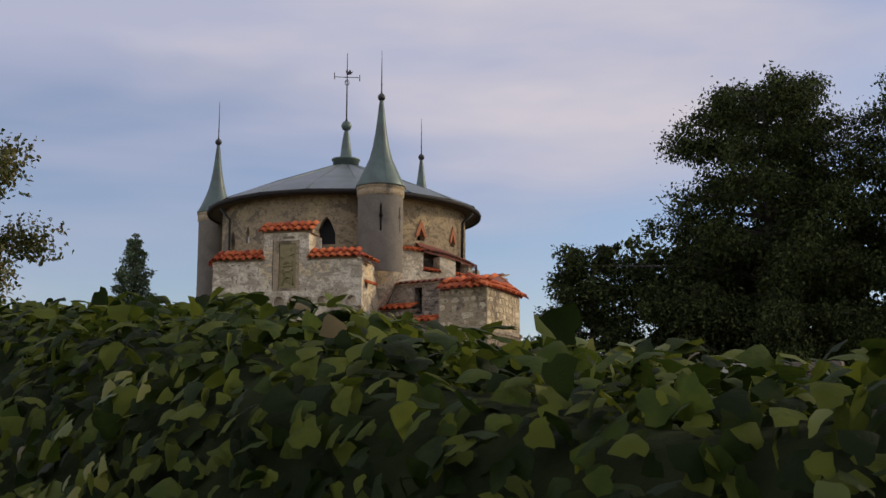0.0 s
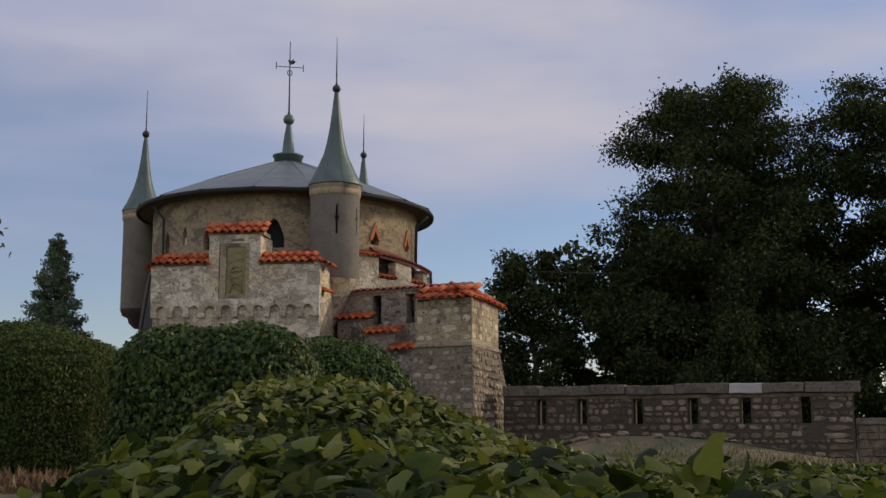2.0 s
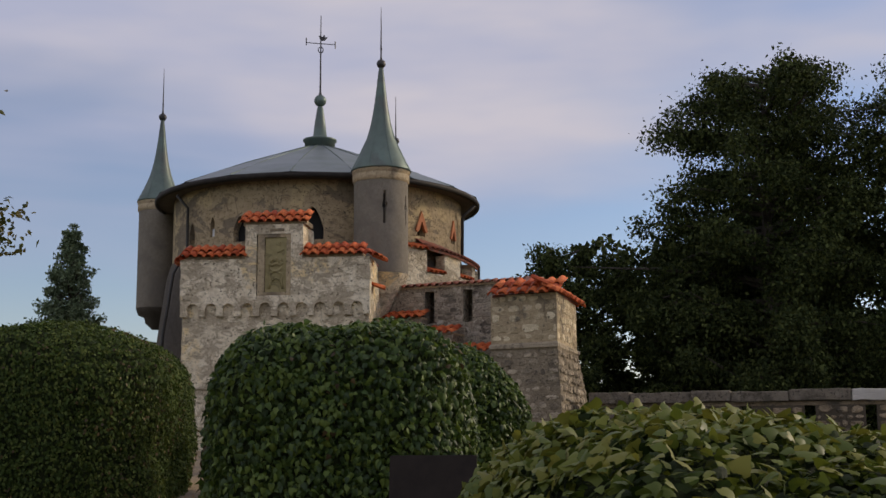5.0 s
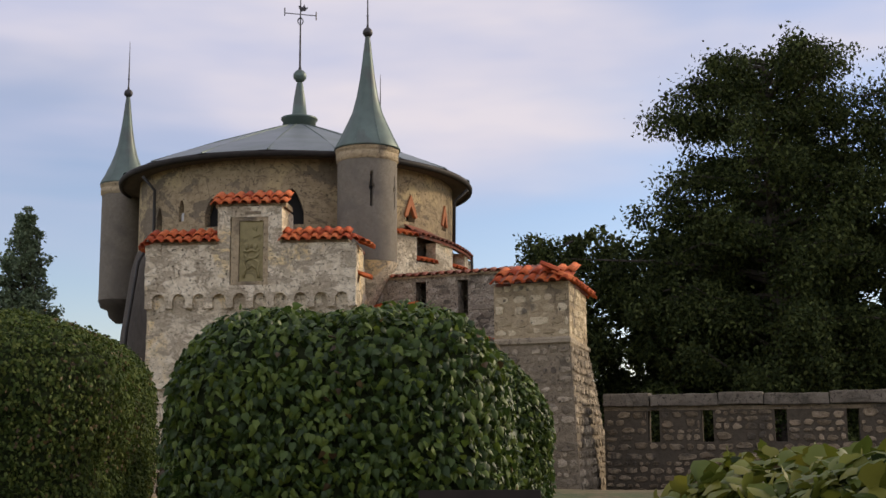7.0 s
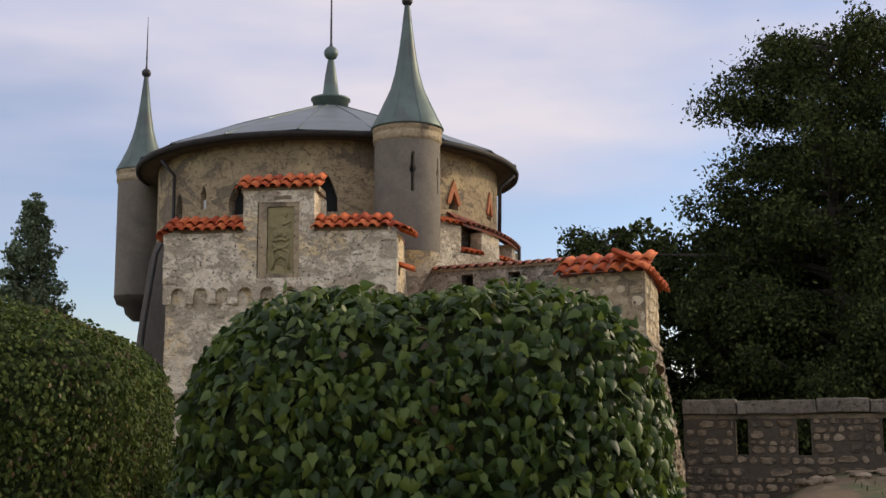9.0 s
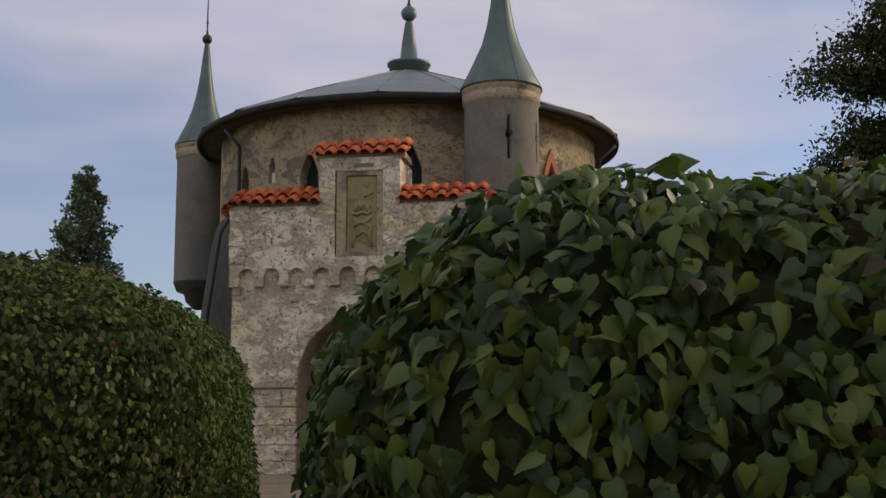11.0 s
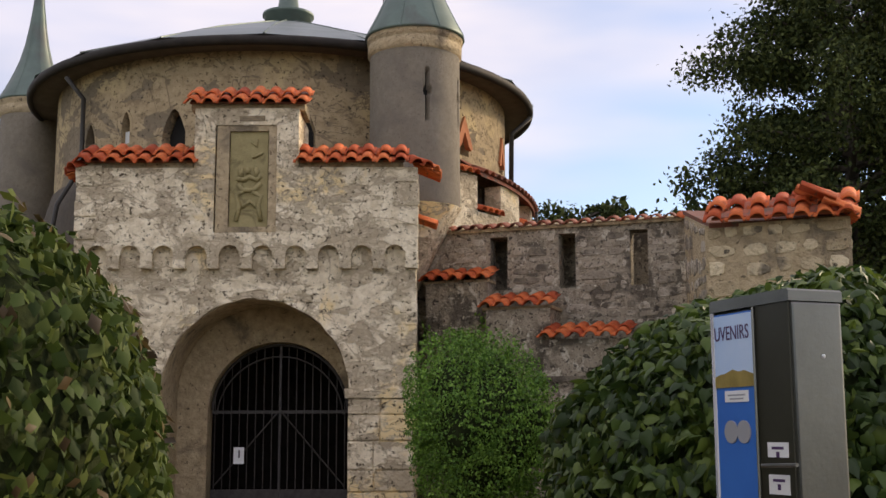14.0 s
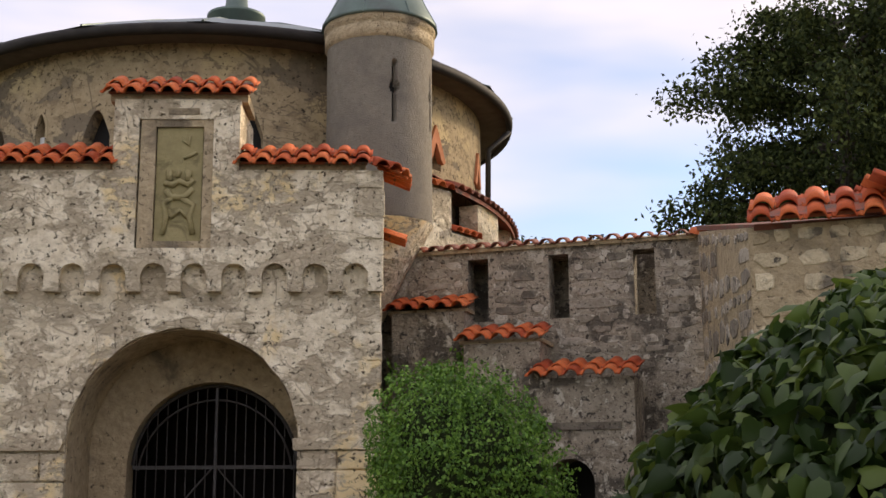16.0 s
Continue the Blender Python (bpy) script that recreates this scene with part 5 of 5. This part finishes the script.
# the leaves nearest the path's start, one by one
leaf_parts = []
for k in range(3):
    v = LEAF_VINE * np.array((1.0 + 0.12 * k, 1.0, 0.8 + 0.5 * k))
    me = raw_mesh("leaf", v, LEAF_VINE_F)
    me.materials.append(M_IVY_ONE)
    leaf_parts.append(me)
nr = np.random.default_rng(77)
p, n = sample(core_mesh, 280, nr, lambda c, n: (c[:, 0] > -1.6) & (c[:, 0] < 1.2) & (c[:, 1] > 1.6) & (c[:, 1] < 4.2) & (c[:, 2] > 1.2))
ls, lt, ln = leaf_frames(n, nr, 0.4, 0.35)
for k in range(280):
    sz = 0.054 * (0.8 + 0.5 * nr.random())
    m = Matrix((ls[k] * sz, lt[k] * sz, ln[k] * sz)).transposed().to_4x4()
    part("leaf", leaf_parts[k % 3], None, creep, m=Matrix.Translation(p[k] + n[k] * 0.12) @ m)

# creeper hanging on the stepped wall beside the gate
climb = thing("climbing_plant", M_S, "thin leafy creeper clinging to the stepped wall", "plant")
nr = np.random.default_rng(41)
for k in range(7):
    x0 = -1.0 + 0.14 * k
    part("stem", tube([(x0 + 0.05 * math.sin(2.1 * j + k), -0.405 - 0.004 * k, 3.1 + 0.28 * j) for j in range(6 - k % 3)], 0.006, 5), M_TWIG, climb)
k = 1500
cx = nr.uniform(-1.05, 0.0, k)
cz = 3.0 + 1.7 * nr.random(k) ** 1.6
cp = np.stack([cx, -0.40 - 0.10 * nr.random(k), cz], 1)
keep_c = np.array([noise.noise(Vector((a * 2.5, 0, b * 2.5))) > -0.12 for a, b in zip(cx, cz)])
cp = cp[keep_c]
leaves("foliage", cp, leaf_frames(np.tile(np.array((0.0, -1.0, 0.2)), (len(cp), 1)), nr, 0.6, 0.8), 0.04 + 0.03 * nr.random(len(cp)), OVAL, M_BUSH, climb)

# ---- trees ----
def tree(name, label, at, height, trunk_r, crown, count, size, mat, seed, droop=0.3, shape=None, limbs=34, branch=None):
    """A tapered trunk with limbs; each limb carries sprays of leaves. crown(t) gives the reach at height share t."""
    rng = random.Random(seed)
    nr = np.random.default_rng(seed)
    top = thing(name, None, label, "tree")
    x0, y0, z0 = at
    trunk = [(x0 + 0.02 * height * noise.noise(Vector((seed, i * 0.7, 0))), y0 + 0.02 * height * noise.noise(Vector((seed, 4, i * 0.7))), z0 + height * i / 10) for i in range(11)]
    part("trunk", tube(trunk, [trunk_r * (1 - 0.93 * i / 10) for i in range(11)], 10), M_BARK, top, "", True)
    pts = []
    for k in range(limbs):
        t = 0.08 + 0.90 * ((k + rng.random()) / limbs)
        ang = k * 2.39996 + rng.uniform(-0.5, 0.5)
        reach = crown(t) * rng.uniform(0.72, 1.12)
        i = min(int(t * 10), 9)
        p = Vector(trunk[i]).lerp(Vector(trunk[i + 1]), t * 10 - i)
        rise = rng.uniform(0.05, 0.65) * reach
        thin = bool(branch) and k == int(branch[0] * limbs)
        if thin:
            ang, reach, rise = radians(branch[1]), branch[2], 0.30 * branch[2]
        path = []
        for s in range(6):
            u = s / 5
            path.append(p + Vector((math.cos(ang) * reach * u, math.sin(ang) * reach * u, rise * u - droop * reach * u * u * 0.5)) + noise.noise_vector(Vector((k, s * 0.6, seed))) * 0.12 * reach * u)
        part("limb", tube(path, [max(0.012, trunk_r * 0.28 * (1 - 0.9 * s / 5)) for s in range(6)], 5), M_BARK, top)
        for s in range(13 if thin else 2 + int(reach * 4)):
            u = rng.uniform(0.22, 1.03)
            j = min(int(u * 5), 4)
            c = path[j].lerp(path[j + 1], u * 5 - j)
            side = rng.uniform(-1, 1) * (0.08 if thin else 0.32) * reach * (1.15 - u)
            c = c + Vector((-math.sin(ang) * side, math.cos(ang) * side, rng.uniform(-0.2, 0.2)))
            pts.append((c, (0.20 if reach > 1.2 else 0.06) + (0.02 if thin else 0.10) * reach * rng.random(), Vector((math.cos(ang), math.sin(ang), -droop))))
    each = count // len(pts)
    c = np.repeat(np.array([p[0] for p in pts]), each, 0)
    sp = np.repeat(np.array([p[1] for p in pts]), each)[:, None]
    out = np.repeat(np.array([p[2] for p in pts]), each, 0)
    q = c + np.clip(nr.normal(0, 0.8, c.shape), -1.35, 1.35) * sp * np.array((1, 1, 0.85)) + out * nr.random((len(c), 1)) * sp * 1.4
    nrm = unit(nr.normal(0, 1, c.shape) + np.array((0, 0, 0.8)))
    fr = leaf_frames(nrm, nr, 0.5, droop + 0.2)
    leaves("crown", q, fr, size * (0.6 + 0.8 * nr.random(len(q))), shape or (LEAF_SMALL, LEAF_SMALL_F), mat, top)
    return top


bell = lambda w: (lambda t: w * (0.55 + 0.45 * math.sin(math.pi * min(1, t * 1.2))) * (1.0 if t < 0.75 else max(0.18, (1.04 - t) / 0.29)))
column = lambda w: (lambda t: w * (0.80 + 0.2 * math.sin(9 * t)) * (1.0 if t < 0.86 else max(0.3, 1.0 - 4.2 * (t - 0.86))))
tree("tall_tree", "tall dark broad tree with ragged drooping sprays", (12.9, 46.5, 0.5), 15.0, 0.42, lambda t: 3.75 * (1.0 if t < 0.82 else max(0.3, 1.0 - 3.2 * (t - 0.82))), 132000, 0.145, M_TREE, 3, 0.35, limbs=104, branch=(0.44, 160, 6.8))
tree("tall_tree", "tall dark tree standing close behind the parapet", (21.0, 47.5, 0.5), 15.8, 0.42, column(5.2), 110000, 0.15, M_TREE, 5, 0.35, limbs=74)
tree("tall_tree", "tall dark tree at the edge of the wood", (27.0, 45.0, 0.5), 18.0, 0.42, column(4.8), 70000, 0.18, M_TREE, 8, 0.35, limbs=70)
tree("small_tree", "rounded dark tree behind the square tower", (6.3, 50.0, 0.5), 8.9, 0.25, lambda t: 2.25 * max(0.12, 1 - (max(0.0, t - 0.62) / 0.4) ** 2) ** 0.5, 44000, 0.16, M_TREE, 7, 0.1, limbs=48)
tree("small_tree", "dark drooping tree beside the tall broad one", (9.6, 47.2, 0.5), 7.3, 0.22, column(1.9), 36000, 0.15, M_TREE, 31, 0.5, limbs=50)
for k, (x, y) in enumerate(((11.0, 52.0), (15.5, 51.5), (20.0, 52.0), (25.0, 51.0), (17.0, 53.0), (24.0, 49.5), (12.6, 51.0), (29.0, 49.0))):
    tree("small_tree", "dark undergrowth tree filling the wood's edge", (x, y, 0.5), (9.0, 9.4, 9.8, 10.2, 13.0, 12.5, 9.4, 13.5)[k], 0.25, column(3.4), 15000, 0.29, M_TREE, 12 + k, 0.1, limbs=34)
tree("broadleaf_tree", "thin-leaved tree turning brown beyond the hedge", (-10.6, 24.4, 1.6), 6.9, 0.16, bell(2.3), 25000, 0.10, M_LTREE, 9, 0.2, (LEAF_OVAL, LEAF_OVAL_F), limbs=30)
tree("slim_conifer", "slim upright conifer beyond the clipped hedge", (-9.45, 36.3, 1.9), 5.65, 0.10, lambda t: 1.25 * (1.02 - t) ** 0.9 + 0.02, 34000, 0.085, M_CONIFER, 10, -0.5, limbs=130)

# ---- stones and tufts at the foot of the parapet ----
rk = random.Random(14)
for k in range(14):
    x = rk.uniform(2.9, 4.0) if k < 10 else rk.uniform(4.0, 6.5)
    y = 29.0 - 0.4536 * x - rk.uniform(0.1, 0.9)
    bm = bmesh.new()
    bmesh.ops.create_icosphere(bm, subdivisions=2, radius=1.0)
    rough_up(bm, 0.35, 1.3, k)
    r = rk.uniform(0.05, 0.11)
    bmesh.ops.scale(bm, vec=(r * 1.3, r, r * 0.6), verts=bm.verts)
    tagged(part("rock", bm, M_PARAPET, None, "pale rough stone lying on the bank", m=pose(x, y, ground_z(x, y) + r * 0.25, 0, 0, rk.uniform(0, 90))), category="rock", group="stones on the bank")
nr = np.random.default_rng(15)
k = 6000
gx = nr.uniform(3.2, 14.0, k)
gy = 28.0 - 0.4536 * gx - 0.2 - nr.random(k) ** 0.6 * 3.4
gp = np.stack([gx, gy, np.array([ground_z(a, b) for a, b in zip(gx, gy)])], 1)
gn = unit(np.stack([nr.normal(0, 1, k), nr.normal(0, 1, k), np.full(k, 0.1)], 1))
tipv = unit(np.stack([nr.normal(0, 0.35, k), nr.normal(0, 0.35, k), np.ones(k)], 1))
sidev = unit(np.cross(tipv, gn))
grass = leaves("grass", gp, (sidev * 0.35, tipv, np.cross(sidev, tipv)), 0.04 + 0.09 * nr.random(k), (LEAF_SMALL, LEAF_SMALL_F), leafy("dry_grass", [(0.06, 0.08, 0.02), (0.12, 0.11, 0.035), (0.18, 0.14, 0.06)]), None, "thin dry grass along the gravel path")
tagged(grass, category="grass")

# dry litter and grass at the foot of the long hedge
k = 5000
gx = nr.uniform(-9.5, -4.9, k)
gy = nr.uniform(18.6, 20.3, k)
gp = np.stack([gx, gy, np.array([ground_z(a, b) for a, b in zip(gx, gy)])], 1)
gn = unit(nr.normal(0, 1, (k, 3)))
tipv = unit(np.stack([nr.normal(0, 0.6, k), nr.normal(0, 0.6, k), np.ones(k)], 1))
sidev = unit(np.cross(tipv, gn))
litter = leaves("dry_grass", gp, (sidev * 0.35, tipv, np.cross(sidev, tipv)), 0.08 + 0.26 * nr.random(k) ** 2, (LEAF_SMALL, LEAF_SMALL_F), leafy("dry_litter", [(0.14, 0.085, 0.04), (0.22, 0.14, 0.07), (0.30, 0.21, 0.11)]), None, "brown dry grass at the foot of the long hedge")
tagged(litter, category="grass")

# ---- vending machine ----
M_V = pose(-3.63, 20.87, ground_z(-3.6, 21.0), 0, 0, 97.5)
vend = thing("souvenir_machine", M_V, "steel souvenir coin machine with a blue printed front", "vending machine")
M_STEEL = material("brushed_steel", [(0.13, 0.128, 0.115), (0.185, 0.182, 0.165)], 3.0, None, rough=0.32, metal=0.9, bump=0.05, bump_scale=60)
M_OLIVE = material("dark_front_panel", [(0.032, 0.031, 0.021), (0.045, 0.043, 0.03)], 3.0, None, rough=0.4, metal=0.3, bump=0.02)
VH = 3.40 - ground_z(-3.6, 21.0)
M_BLUE = material("blue_print", [(0.03, 0.12, 0.42), (0.04, 0.16, 0.50)], 2.0, None, rough=0.3, bump=0.0)
M_SKYP = material("pale_sky_print", [(0.35, 0.50, 0.72), (0.52, 0.62, 0.76)], 2.0, None, rough=0.3, bump=0.0)
M_HILL = material("ochre_hill_print", [(0.20, 0.15, 0.04), (0.34, 0.25, 0.08)], 18.0, None, rough=0.3, bump=0.0)
M_WHITE = plain("white_card", (0.70, 0.70, 0.68), 0.5)
M_INK = plain("dark_ink", (0.07, 0.03, 0.10), 0.5)
M_COIN = plain("grey_coin_print", (0.30, 0.30, 0.31), 0.4)
part("body", box(0, 0.39, -0.17, 0, 0.0, VH - 0.036, 0.008), M_STEEL, vend, "brushed steel cabinet")
cap = slab([(-0.003, VH - 0.035), (0.393, VH - 0.035), (0.393, VH - 0.006), (0.385, VH), (0.005, VH), (-0.003, VH - 0.006)], -0.173, 0.012)
part("top_cap", cap, M_STEEL, vend, "rounded steel top")
face = part("front_panel", box(0.008, 0.165, 0.001, 0.008, 0.05, VH - 0.037), M_OLIVE, vend, "dark front panel")
pr = part("printed_panel", box(0.17, 0.375, 0.001, 0.010, 0.05, VH - 0.045), M_BLUE, vend, "blue printed advertising panel")
part("edge_strip", tube([(0.382, 0.004, 0.03), (0.382, 0.004, VH - 0.037)], 0.012, 12), material("bright_steel", [(0.24, 0.24, 0.23), (0.32, 0.32, 0.31)], 3.0, None, rough=0.25, metal=0.9, bump=0.02), vend, "bright rounded steel edge", True)
part("edge_strip", tube([(0.168, 0.012, 0.03), (0.168, 0.012, VH - 0.037)], 0.005, 6), M_STEEL, vend)
part("sky_print", box(0.175, 0.372, 0.0105, 0.012, VH - 0.25, VH - 0.05), M_SKYP, pr)
bm = slab([(0.175, VH - 0.268), (0.372, VH - 0.268), (0.372, VH - 0.235), (0.345, VH - 0.228), (0.32, VH - 0.226), (0.28, VH - 0.215), (0.25, VH - 0.222), (0.22, VH - 0.219), (0.175, VH - 0.232)], 0.0125, 0.0135)
part("hill_print", bm, M_HILL, pr)
lettering = bpy.data.curves.new("word", "FONT")
lettering.body, lettering.size, lettering.extrude = "UVENIRS", 0.054, 0.0006
lettering.align_x = "CENTER"
tmp = new("word", lettering)
bpy.context.view_layer.update()
word_mesh = bpy.data.meshes.new_from_object(tmp.evaluated_get(bpy.context.evaluated_depsgraph_get()))
bpy.data.objects.remove(tmp)
word_mesh.materials.clear()
part("lettering", word_mesh, M_INK, pr, "dark word on the pale sky", m=pose(0.280, 0.0135, VH - 0.125, 90, 0, 180) @ Matrix.Diagonal((0.86, 1.12, 1, 1)))
part("price_label", box(0.205, 0.325, 0.0105, 0.013, VH - 0.312, VH - 0.278), M_WHITE, pr)
for k in range(2):
    part("print_bar", box(0.22 + 0.01 * k, 0.31 - 0.01 * k, 0.0132, 0.0136, VH - 0.294 - 0.011 * k, VH - 0.289 - 0.011 * k), M_COIN, pr)
for x in (0.30, 0.235):
    bm = bmesh.new()
    bmesh.ops.create_cone(bm, cap_ends=True, segments=24, radius1=0.034, radius2=0.034, depth=0.003, matrix=pose(x, 0.012, VH - 0.40, 90) )
    part("coin_print", bm, M_COIN, pr)
for z, h in ((VH - 0.43, 0.042), (VH - 0.52, 0.055)):
    card = part("card", box(0.03, 0.125, 0.0085, 0.011, z - h, z), M_WHITE, face, "small white instruction card")
    part("print_bar", box(0.05, 0.105, 0.0112, 0.0118, z - 0.02, z - 0.012), M_INK, card)
    part("print_bar", box(0.07, 0.085, 0.0112, 0.0118, z - 0.042, z - 0.026), M_INK, card)
for x in (0.335, 0.265):
    part("coin_slot_ring", tube([(x + 0.026 * math.cos(a * math.pi / 8), 0.014, VH - 0.69 + 0.042 * math.sin(a * math.pi / 8)) for a in range(17)], 0.005, 6), M_INK, pr, "black oval ring")
bm = bmesh.new()
bmesh.ops.create_cone(bm, cap_ends=True, segments=20, radius1=0.016, radius2=0.013, depth=0.012, matrix=pose(0.255, 0.016, VH - 0.61, 90))
part("push_button", bm, plain("yellow_green_plastic", (0.45, 0.55, 0.16), 0.4), pr, "pale yellow-green button")
tray = part("coin_tray", box(0.375, 0.46, -0.02, 0.03, VH - 0.662, VH - 0.652, 0.003), M_STEEL, vend, "small steel side tray")
part("bracket", box(0.395, 0.41, -0.01, 0.02, VH - 0.72, VH - 0.663), M_STEEL, tray)
part("screw", ball(0.006, at=(-0.001, -0.10, VH - 0.19), n=8), M_WHITE, vend, "bright round screw head")
part("handle", tube([(0.10, 0.012, VH - 0.495), (0.10, 0.05, VH - 0.495), (-0.06, 0.05, VH - 0.49)], 0.006, 8), M_STEEL, vend, "thin steel lever")

# ---- information board ----
board = thing("information_board", pose(-2.80, 14.7, 0, 0, 0, -9), "dark sloping information board on two posts", "sign")
M_BOARD = material("dark_board", [(0.016, 0.013, 0.011), (0.028, 0.022, 0.018)], 6.0, None, rough=0.8, spec=0.1, bump=0.1)
bm = box(-0.32, 0.32, -0.02, 0.02, -0.25, 0.25, 0.006)
part("panel", bm, M_BOARD, board, m=pose(0, 0, 2.0, -18))
for x in (-0.25, 0.25):
    part("post", box(x - 0.025, x + 0.025, 0.02, 0.06, 1.0, 1.95, 0.004), M_IRON, board)
